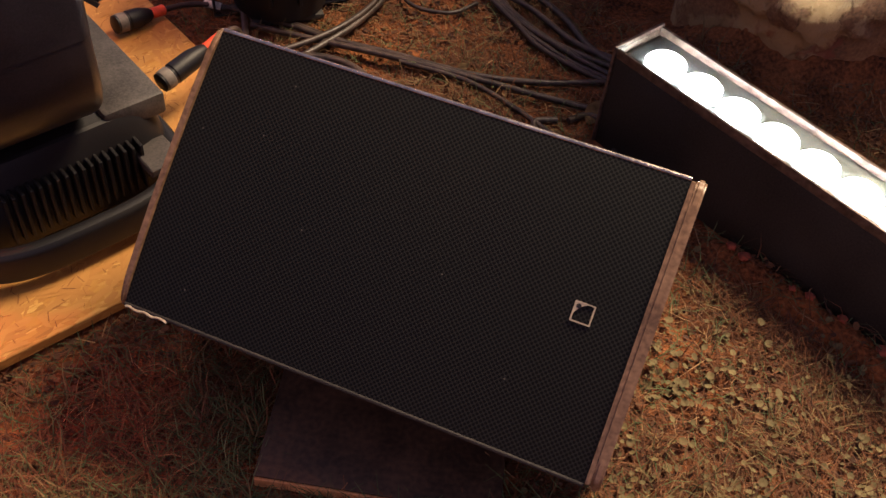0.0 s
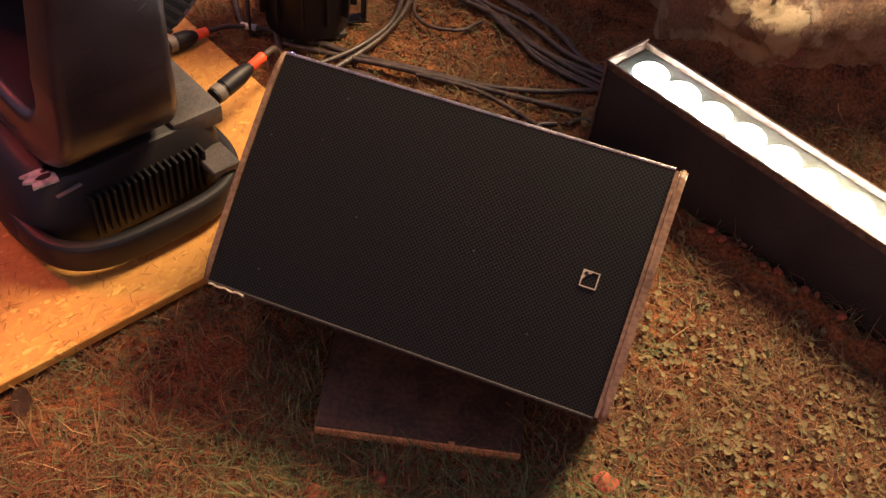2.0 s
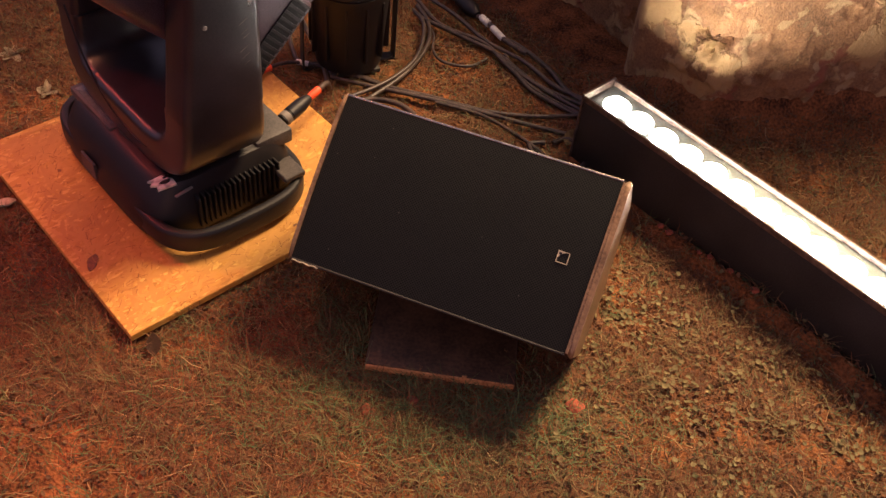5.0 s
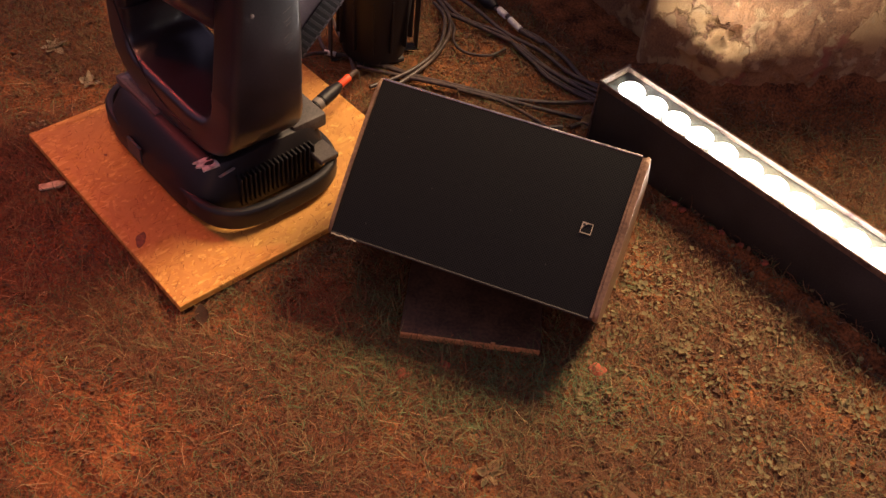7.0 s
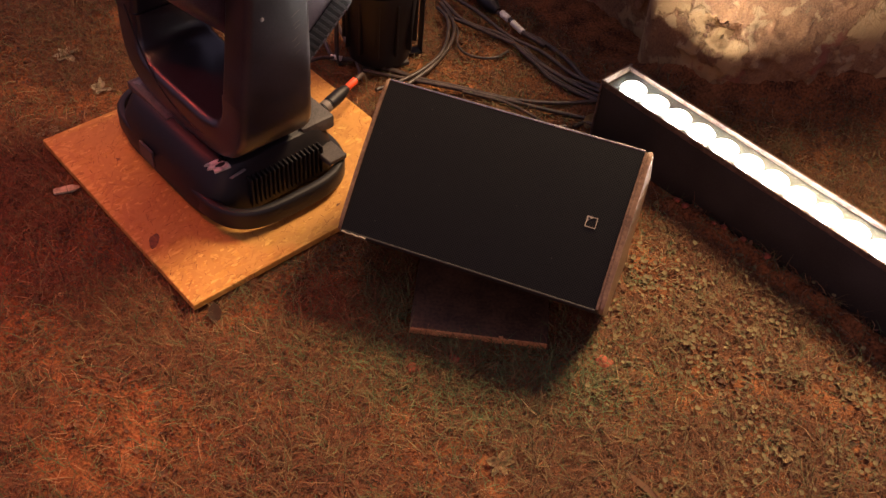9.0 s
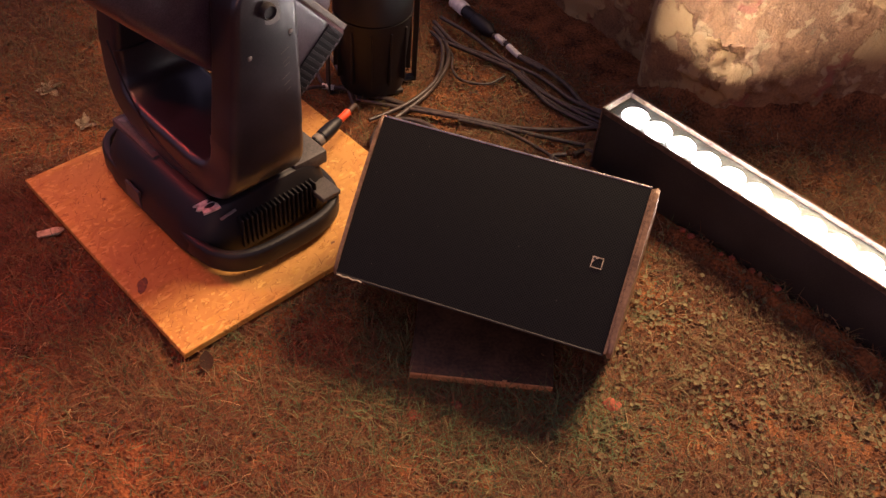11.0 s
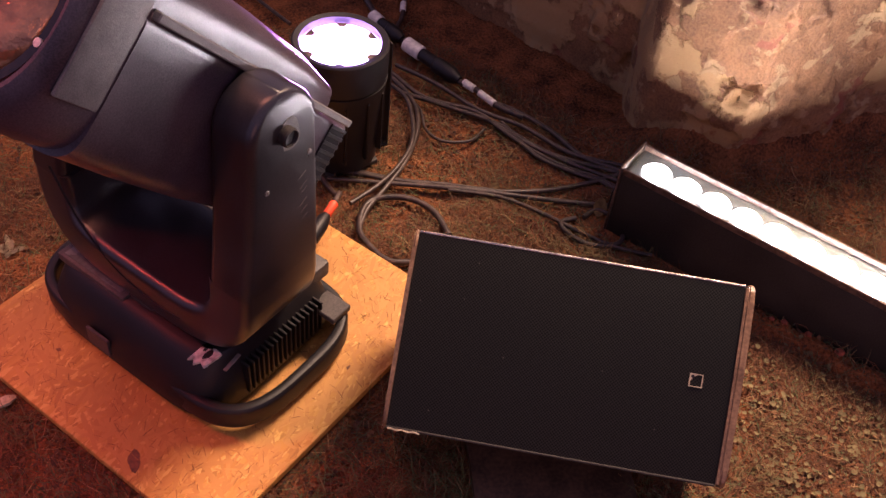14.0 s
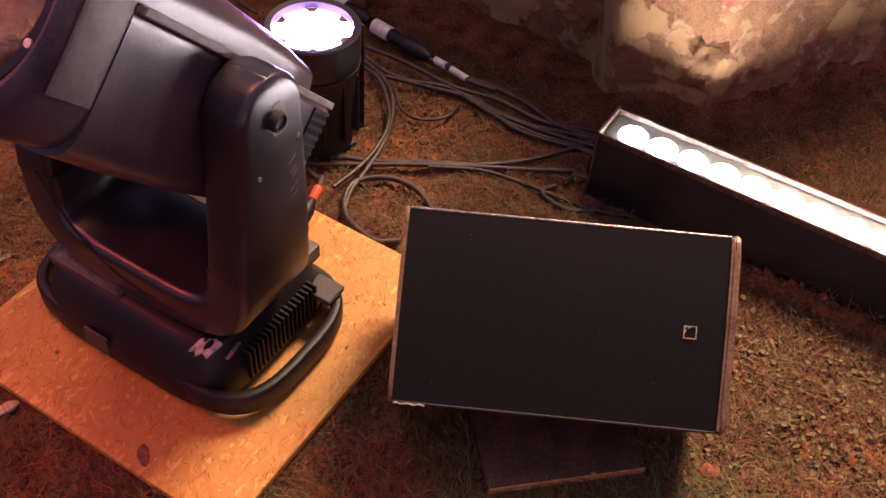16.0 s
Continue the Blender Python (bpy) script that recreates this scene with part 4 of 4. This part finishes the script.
# ---- cables ----
CABLES = [
    ("power_cable", 0.006, [(-0.22, 1.58, 0.010), (-0.15, 1.56, 0.010), (-0.08, 1.53, 0.010), (0.04, 1.50, 0.010), (0.17, 1.46, 0.010), (0.29, 1.45, 0.010), (0.38, 1.46, 0.010), (0.49, 1.48, 0.010)]),
    ("power_cable", 0.006, [(-0.23, 1.55, 0.012), (-0.10, 1.52, 0.012), (0.03, 1.49, 0.012), (0.17, 1.45, 0.012), (0.30, 1.41, 0.012), (0.45, 1.37, 0.012)]),
    ("power_cable", 0.005, [(0.05, 1.48, 0.010), (0.17, 1.44, 0.010), (0.26, 1.37, 0.010), (0.32, 1.31, 0.010), (0.39, 1.25, 0.010), (0.47, 1.21, 0.010)]),
    ("signal_cable", 0.0075, [(-0.08, 1.26, 0.012), (-0.13, 1.27, 0.012), (-0.16, 1.31, 0.012), (-0.18, 1.37, 0.012), (-0.16, 1.44, 0.012), (-0.12, 1.47, 0.012), (-0.05, 1.46, 0.012), (-0.00, 1.41, 0.012), (0.02, 1.33, 0.012)]),
    ("signal_cable", 0.0065, [(-0.18, 1.38, 0.012), (-0.15, 1.44, 0.012), (-0.10, 1.50, 0.012), (-0.04, 1.58, 0.012), (0.01, 1.68, 0.012), (0.03, 1.77, 0.012), (0.02, 1.85, 0.012), (-0.01, 1.92, 0.012)]),
    ("signal_cable", 0.0055, [(-0.19, 1.45, 0.022), (-0.12, 1.50, 0.022), (-0.06, 1.56, 0.022), (-0.01, 1.64, 0.022), (0.01, 1.73, 0.022), (0.01, 1.82, 0.022), (-0.02, 1.88, 0.022)]),
    ("signal_cable", 0.004, [(0.00, 1.88, 0.008), (0.04, 1.79, 0.008), (0.04, 1.71, 0.008), (0.07, 1.66, 0.008), (0.14, 1.65, 0.008), (0.19, 1.69, 0.008)]),
    ("power_cable", 0.006, [(-0.01, 1.95, 0.012), (0.06, 1.83, 0.012), (0.18, 1.76, 0.012), (0.25, 1.66, 0.012), (0.34, 1.57, 0.012), (0.49, 1.48, 0.012)]),
    ("power_cable", 0.006, [(0.01, 1.97, 0.016), (0.10, 1.88, 0.016), (0.19, 1.76, 0.016), (0.29, 1.68, 0.016), (0.38, 1.57, 0.016), (0.50, 1.50, 0.016)]),
    ("signal_cable", 0.006, [(0.00, 1.86, 0.012), (0.12, 1.78, 0.012), (0.22, 1.71, 0.012), (0.30, 1.61, 0.012), (0.38, 1.53, 0.012), (0.48, 1.45, 0.012)]),
    ("signal_cable", 0.005, [(0.19, 1.75, 0.012), (0.27, 1.62, 0.012), (0.35, 1.53, 0.012), (0.42, 1.48, 0.012), (0.48, 1.42, 0.012)]),
    ("power_cable", 0.005, [(0.24, 1.71, 0.012), (0.29, 1.58, 0.012), (0.36, 1.51, 0.012), (0.43, 1.46, 0.012), (0.48, 1.40, 0.012)]),
    ("power_cable", 0.009, [(-0.04, 2.38, 0.020), (-0.00, 2.18, 0.020), (0.05, 2.07, 0.020)]),
    ("power_cable", 0.007, [(0.24, 1.78, 0.016), (0.29, 1.74, 0.016), (0.36, 1.65, 0.016), (0.41, 1.55, 0.016), (0.50, 1.48, 0.016)]),
    ("signal_cable", 0.006, [(0.33, 1.35, 0.010), (0.29, 1.34, 0.010), (0.30, 1.30, 0.010), (0.34, 1.26, 0.010), (0.41, 1.26, 0.010), (0.43, 1.32, 0.010), (0.39, 1.37, 0.010), (0.35, 1.35, 0.010)]),
    ("signal_cable", 0.006, [(-0.53, 2.47, 0.010), (-0.42, 2.31, 0.010), (-0.32, 2.17, 0.010), (-0.26, 2.06, 0.010)]),
    ("signal_cable", 0.005, [(-0.44, 2.53, 0.010), (-0.34, 2.34, 0.010), (-0.25, 2.19, 0.010)]),
    ("power_cable", 0.007, [(0.03, 2.57, 0.014), (0.09, 2.32, 0.014), (0.07, 2.20, 0.014), (0.03, 2.12, 0.014)]),
    ("power_cable", 0.006, [(-0.36, 1.74, 0.010), (-0.34, 1.66, 0.010), (-0.31, 1.60, 0.010), (-0.24, 1.60, 0.010), (-0.16, 1.57, 0.010), (-0.07, 1.53, 0.010), (0.04, 1.49, 0.010), (0.14, 1.47, 0.010)]),
]


def build_cable(name, r, points):
    bm = bmesh.new()
    tube(bm, points, r, 8, 6)
    ob = mesh_object(name, bm, RUBBER, 60)
    tagged(ob, "black rubber %s lying loosely on the soil" % name.replace("_", " "), "cable", "loose cables")


for name, r, points in CABLES:
    build_cable(name, r, [(x, y, max(z, r * 0.6 + ground_height(x, y))) for x, y, z in points])
build_cable("power_cable", 0.0065, [(-0.240, 1.352, 0.125), (-0.225, 1.39, 0.115), (-0.222, 1.44, 0.06), (-0.235, 1.52, 0.02), (-0.26, 1.62, 0.012), (-0.33, 1.80, 0.012)])
build_cable("signal_cable", 0.005, [(-0.385, 1.545, 0.034), (-0.35, 1.585, 0.022), (-0.30, 1.60, 0.014), (-0.22, 1.58, 0.012)])


def build_coupler(a, b, r, mat, label):
    a, b = Vector(a), Vector(b)
    turn = (b - a).to_track_quat("Z", "Y").to_matrix().to_4x4()
    t = thing("cable_coupler", Matrix.Translation(a) @ turn, label, "connector", "cable connectors")
    L = (b - a).length
    bm = bmesh.new()
    lathe(bm, [(r * 0.7, 0), (r, 0.003), (r, L * 0.28), (r * 0.92, L * 0.3)], 18)
    part("collar", bm, mat, t, "pale collar")
    bm = bmesh.new()
    lathe(bm, [(r * 0.8, L * 0.29), (r * 0.86, L * 0.32), (r * 0.86, L * 0.55), (r * 1.05, L * 0.58), (r * 1.05, L * 0.86), (r * 0.5, L)], 18)
    part("sleeve", bm, BLACK, t)


build_coupler((0.052, 2.05, 0.026), (0.165, 1.875, 0.024), 0.021, WHITE_TAPE, "black coupler with white collar joining two power cables")
build_coupler((-0.02, 2.19, 0.026), (0.045, 2.07, 0.026), 0.018, WHITE_TAPE, "black coupler with white collar joining two power cables")
build_cable("power_cable", 0.008, [(0.165, 1.875, 0.02), (0.20, 1.84, 0.02), (0.24, 1.77, 0.018), (0.30, 1.72, 0.014)])
for a, b, r in (((0.176, 1.870, 0.021), (0.197, 1.838, 0.021), 0.0105), ((0.207, 1.822, 0.021), (0.236, 1.774, 0.020), 0.0095), ((0.084, 2.26, 0.016), (0.075, 2.22, 0.015), 0.009), ((-0.325, 1.604, 0.014), (-0.292, 1.597, 0.014), 0.0075)):
    bm = bmesh.new()
    va, vb = Vector(a), Vector(b)
    lathe(bm, [(r * 0.96, 0), (r, 0.001), (r, (vb - va).length - 0.001), (r * 0.96, (vb - va).length)], 14, Matrix.Translation(va) @ (vb - va).to_track_quat("Z", "Y").to_matrix().to_4x4())
    tagged(mesh_object("cable_tag", bm, WHITE_TAPE), "white tape tag wrapped round a black cable", "tag", "cable tags")

# ---- ground cover ----
def blocked(x, y):
    p = BOARD.inverted() @ Vector((x, y, 0))
    if -0.004 < p.x < 0.720 and -0.004 < p.y < 0.702:
        return True
    p = BAR.inverted() @ Vector((x, y, 0))
    if p.x > -0.01 and -0.006 < p.y < 0.13:
        return True
    p = pose(-0.082, 0.617, 0, 0, 0, -5.9).inverted() @ Vector((x, y, 0))
    if -0.004 < p.x < 0.307 and -0.003 < p.y < 0.4:
        return True
    left = (Vector((x, y)) - Vector((0.715, 1.41))).dot(Vector((0.785, 0.62)))
    right = (Vector((x, y)) - Vector((0.715, 1.41))).dot(Vector((-0.187, 0.982)))
    return left > -0.02 and right > -0.02


def bareness(x, y):
    b = math.exp(-((x + 0.60) / 0.20) ** 2 - ((y - 0.36) / 0.15) ** 2) + math.exp(-((x + 1.05) / 0.18) ** 2 - ((y - 0.50) / 0.2) ** 2)
    b += 0.6 * max(0, noise.noise((x * 4, y * 4, 7.7)) * 1.6)
    if y > 1.2:
        b += 0.45
    p = BAR_INV @ Vector((x, y, 0))
    if p.x > 0.25 and -0.06 < p.y < 0.02:
        b += 0.9
    return min(1.0, b)


def lushness(x, y):
    g = math.exp(-((x + 0.10) / 0.25) ** 2 - ((y - 0.62) / 0.16) ** 2) + 0.8 * math.exp(-((x - 0.20) / 0.22) ** 2 - ((y - 0.50) / 0.10) ** 2)
    g += 0.10 * math.exp(-((x + 0.75) / 0.25) ** 2 - ((y - 0.68) / 0.14) ** 2)
    return min(1.0, g)


def strands(name, count, length, width, stand, mats, label, weight, seed, area=(-1.6, 1.35, -0.05, 2.2)):
    rnd = random.Random(seed)
    verts, faces = [], []
    made = tries = 0
    while made < count and tries < count * 12:
        tries += 1
        x, y = rnd.uniform(area[0], area[1]), rnd.uniform(area[2], area[3])
        if rnd.random() > weight(x, y) or blocked(x, y):
            continue
        L = rnd.uniform(*length)
        lift = radians(min(85, abs(rnd.gauss(stand[0], stand[1]))))
        a = rnd.uniform(0, 2 * math.pi)
        bend = rnd.uniform(-0.8, 0.8)
        z = ground_height(x, y) + 0.001
        w = rnd.uniform(*width)
        base = len(verts)
        px, py, pz = x, y, z
        for k in range(3):
            ca, sa = math.cos(a), math.sin(a)
            s = w * (1, 0.8, 0.25)[k]
            verts += [(px - sa * s, py + ca * s, pz), (px + sa * s, py - ca * s, pz + s * 0.5)]
            px, py, pz = px + ca * math.cos(lift) * L / 2, py + sa * math.cos(lift) * L / 2, max(z, pz + math.sin(lift) * L / 2)
            a += bend
            lift -= rnd.uniform(0.1, 0.6)
        faces += [(base, base + 1, base + 3, base + 2), (base + 2, base + 3, base + 5, base + 4)]
        made += 1
    me = bpy.data.meshes.new(name)
    me.from_pydata(verts, [], faces)
    me.materials.append(mats)
    tagged(new(name, me), label, "grass", kind="stuff")


def flakes(name, count, size, mats, label, category, weight, seed, raised=(0.001, 0.006), tilt=0.35, area=(-1.6, 1.3, -0.1, 2.2), sides=7, squash=(0.5, 1.0)):
    """Small leaves: fans with a lifted middle."""
    rnd = random.Random(seed)
    verts, faces = [], []
    made = tries = 0
    while made < count and tries < count * 30:
        tries += 1
        x, y = rnd.uniform(area[0], area[1]), rnd.uniform(area[2], area[3])
        if rnd.random() > weight(x, y) or blocked(x, y):
            continue
        r = rnd.uniform(*size)
        m = Matrix.Translation((x, y, ground_height(x, y) + rnd.uniform(*raised))) @ Euler((rnd.gauss(0, tilt), rnd.gauss(0, tilt), rnd.uniform(0, 6.3))).to_matrix().to_4x4()
        base = len(verts)
        flat = rnd.uniform(*squash)
        verts.append(m @ Vector((0, 0, -r * 0.18)))
        for k in range(sides):
            w = 2 * math.pi * k / sides
            q = r * rnd.uniform(0.85, 1.1)
            verts.append(m @ Vector((q * math.cos(w), flat * q * math.sin(w), r * rnd.uniform(-0.05, 0.1))))
        faces += [(base, base + 1 + k, base + 1 + (k + 1) % sides) for k in range(sides)]
        made += 1
    me = bpy.data.meshes.new(name)
    me.from_pydata(verts, [], faces)
    me.materials.append(mats)
    tagged(new(name, me), label, category, kind="stuff")


def clover_weight(x, y):
    if x < 0.22 or y > 1.15:
        return 0.0
    c = math.exp(-((x - 0.46) / 0.10) ** 2 - ((y - 0.72) / 0.16) ** 2) + 0.55 * math.exp(-((x - 0.70) / 0.22) ** 2 - ((y - 0.62) / 0.22) ** 2)
    c += 0.22 * math.exp(-((x - 0.70) / 0.45) ** 2 - ((y - 0.40) / 0.35) ** 2)
    return min(1, c) * (0.10 + 0.90 * max(0, min(1, 0.5 + 1.8 * noise.noise((x * 9, y * 9, 3.3)))))


def clump(x, y):
    return max(0.12, min(1.0, 0.55 + 1.5 * noise.noise((x * 5, y * 5, 1.2)) + 0.9 * noise.noise((x * 15, y * 15, 5.2))))


def tufts(name, count, mat, label, weight, seed, area=(-1.5, 1.2, 0.0, 2.0)):
    """Small tufts: blades that rise from one root and bow outwards."""
    rnd = random.Random(seed)
    verts, faces = [], []
    made = 0
    while made < count:
        x, y = rnd.uniform(area[0], area[1]), rnd.uniform(area[2], area[3])
        if rnd.random() > weight(x, y) or blocked(x, y):
            continue
        made += 1
        z = ground_height(x, y)
        for _ in range(rnd.randint(6, 18)):
            a, L, w = rnd.uniform(0, 6.28), rnd.uniform(0.018, 0.065), rnd.uniform(0.0005, 0.0012)
            lift, base = rnd.uniform(0.2, 1.2), len(verts)
            px, py, pz = x + rnd.gauss(0, 0.006), y + rnd.gauss(0, 0.006), z
            for k in range(4):
                ca, sa, q = math.cos(a), math.sin(a), w * (1, 0.9, 0.6, 0.15)[k]
                verts += [(px - sa * q, py + ca * q, pz), (px + sa * q, py - ca * q, pz)]
                px, py, pz = px + ca * math.cos(lift) * L / 3, py + sa * math.cos(lift) * L / 3, max(z + 0.002, pz + math.sin(lift) * L / 3)
                lift -= rnd.uniform(0.2, 0.7)
                a += rnd.uniform(-0.3, 0.3)
            faces += [(base + 2 * k, base + 2 * k + 1, base + 2 * k + 3, base + 2 * k + 2) for k in range(3)]
    me = bpy.data.meshes.new(name)
    me.from_pydata(verts, [], faces)
    me.materials.append(mat)
    tagged(new(name, me), label, "grass", kind="stuff")


tufts("tuft_grass", 1100, TUFT, "small bowed tufts of half-dry grass", lambda x, y: (1 - 0.8 * bareness(x, y)) * clump(x, y), 21)
strands("dry_grass", 150000, (0.012, 0.055), (0.0004, 0.0010), (14, 24), DRY, "thin dry brown grass lying flat on the soil", lambda x, y: (1 - 0.88 * bareness(x, y)) * clump(x, y), 3)
strands("green_grass", 22000, (0.015, 0.060), (0.0004, 0.0009), (28, 22), GREEN, "short dark green grass blades in the shade", lambda x, y: 0.10 + 0.90 * lushness(x, y), 4)
strands("straw", 4200, (0.02, 0.070), (0.0005, 0.0011), (5, 12), STRAW, "pale broken straw scattered on the soil", lambda x, y: 0.8, 5)
flakes("leaf_litter", 30000, (0.0018, 0.0068), LITTER, "brown crumbled leaf litter", "leaf litter", lambda x, y: (1 - 0.8 * bareness(x, y)) * clump(y, x), 6)
flakes("clover", 900, (0.0030, 0.0070), CLOVER, "pale green clover leaves in loose patches", "clover", clover_weight, 7, (0.006, 0.020), 0.3, (0.2, 1.1, 0.1, 1.15), 8, (0.85, 1.0))
flakes("crumbs", 5000, (0.002, 0.005), SOIL, "small crumbs of red soil", "soil crumbs", lambda x, y: 0.8, 8, (0.0, 0.002), 0.8, (-1.6, 1.3, -0.1, 2.2), 6, (0.7, 1.0))


def leaf(m, L, W, mat, name, parent=None, curl=0.2):
    bm = bmesh.new()
    n = 8
    rows = []
    for k in range(n + 1):
        u = k / n
        w = W * math.sin(math.pi * min(0.98, u * 0.93 + 0.05)) ** 0.8
        z = curl * L * u * u - 0.08 * L * u
        rows.append([bm.verts.new(m @ Vector((L * u, s * w, z + abs(s) * 0.18 * w + 0.0006 * math.sin(9 * u + s * 3)))) for s in (-1, -0.5, 0, 0.5, 1)])
    for a, b in zip(rows, rows[1:]):
        for i in range(4):
            bm.faces.new((a[i], a[i + 1], b[i + 1], b[i]))
    bmesh.ops.solidify(bm, geom=bm.faces[:], thickness=0.0006)
    if parent:
        return part(name, bm, mat, parent, "", 60)
    return mesh_object(name, bm, mat, 60)


def build_weed(x, y, leaves, L, label, mat):
    t = thing("weed", Matrix.Translation((x, y, ground_height(x, y))), label, "plant", "low weeds")
    rnd = random.Random(int(x * 1000))
    for k in range(leaves):
        leaf(pose(0, 0, 0.004, rnd.uniform(-20, 20), rnd.uniform(-25, -2), 360 * k / leaves + rnd.uniform(-18, 18)), L * rnd.uniform(0.6, 1.1), L * rnd.uniform(0.12, 0.34), mat, "leaf", t, rnd.uniform(-0.1, 0.25))


build_weed(0.103, 0.296, 6, 0.034, "low rosette weed with pale tan-green leaves", WEED)
build_weed(0.700, 0.345, 6, 0.035, "small withered weed on the soil", WEED)
build_weed(0.400, 0.250, 6, 0.026, "small green weed on the soil", CLOVER)
build_weed(0.86, 0.50, 6, 0.028, "small withered weed on the soil", WEED)
build_weed(-1.06, 1.57, 7, 0.040, "pale low weed in the grass", PALE_LEAF)
build_weed(-0.93, 1.42, 6, 0.036, "pale low weed in the grass", PALE_LEAF)
build_weed(-1.02, 1.24, 7, 0.040, "pale low weed in the grass", PALE_LEAF)
for x, y, L, turn, mat in ((0.385, 1.352, 0.050, 60, WEED), (0.15, 1.475, 0.03, 20, WEED), (0.115, 0.305, 0.020, 80, STRAW), (-0.50, 0.62, 0.045, 100, LITTER), (0.34, 1.30, 0.028, 150, WEED)):
    ob = leaf(pose(x, y, ground_height(x, y) + 0.006, 10, -20, turn), L, L * 0.33, mat, "fallen_leaf")
    tagged(ob, "curled dry leaf lying on the soil", "leaf", "fallen leaves")


def build_clod(x, y, r, mat, label):
    bm = bmesh.new()
    bmesh.ops.create_icosphere(bm, subdivisions=3, radius=r)
    for v in bm.verts:
        v.co *= 1 + 0.35 * noise.noise(v.co * (1.6 / r) + Vector((x, y, 0)) * 9)
        v.co.z = v.co.z * 0.55
    ob = mesh_object("clod", bm, mat, 60)
    ob.location = (x, y, ground_height(x, y) + r * 0.25)
    tagged(ob, label, "clod", "soil clods")


build_clod(0.341, 0.556, 0.019, RED_CLOD, "lump of red brick-like earth beside the speaker")
build_clod(0.016, 0.545, 0.012, RED_CLOD, "small lump of red earth in the grass")
build_clod(-0.07, 0.52, 0.013, RED_CLOD, "small lump of red earth in the grass")
for k in range(6):
    rnd = random.Random(k)
    q = BAR @ Vector((0.30 + 0.055 * k + rnd.uniform(-0.02, 0.02), -0.012 - 0.012 * rnd.random(), 0))
    build_clod(q.x, q.y, rnd.uniform(0.006, 0.011), RED_CLOD, "crumbly earth heaped along the lamp bar")

bm = bmesh.new()
loft(bm, [[(0.0, -0.004, 0.002), (0.0, 0.004, 0.002), (0.0, 0.003, 0.008)], [(0.05, -0.006, 0.003), (0.05, 0.006, 0.003), (0.05, 0.003, 0.011)], [(0.085, -0.002, 0.002), (0.085, 0.002, 0.002), (0.085, 0.0, 0.006)]])
ob = mesh_object("wood_splinter", bm, STRAW, 0)
ob.matrix_world = pose(0.355, 0.285, 0, 0, 0, -45)
tagged(ob, "split splinter of pale wood on the soil", "splinter")
bm = bmesh.new()
loft(bm, [[(0.0, -0.010, 0.002), (0.0, 0.008, 0.002), (0.0, 0.008, 0.006), (0.0, -0.010, 0.006)], [(0.045, -0.012, 0.003), (0.045, 0.010, 0.003), (0.045, 0.009, 0.009), (0.045, -0.010, 0.008)], [(0.06, -0.003, 0.003), (0.06, 0.006, 0.003), (0.06, 0.005, 0.005), (0.06, -0.003, 0.005)]])
ob = mesh_object("wood_chip", bm, PALE_LEAF, 0)
ob.matrix_world = pose(-0.945, 1.005, 0.0, 0, 0, 20)
tagged(ob, "pale chip of wood beside the strand board", "chip")
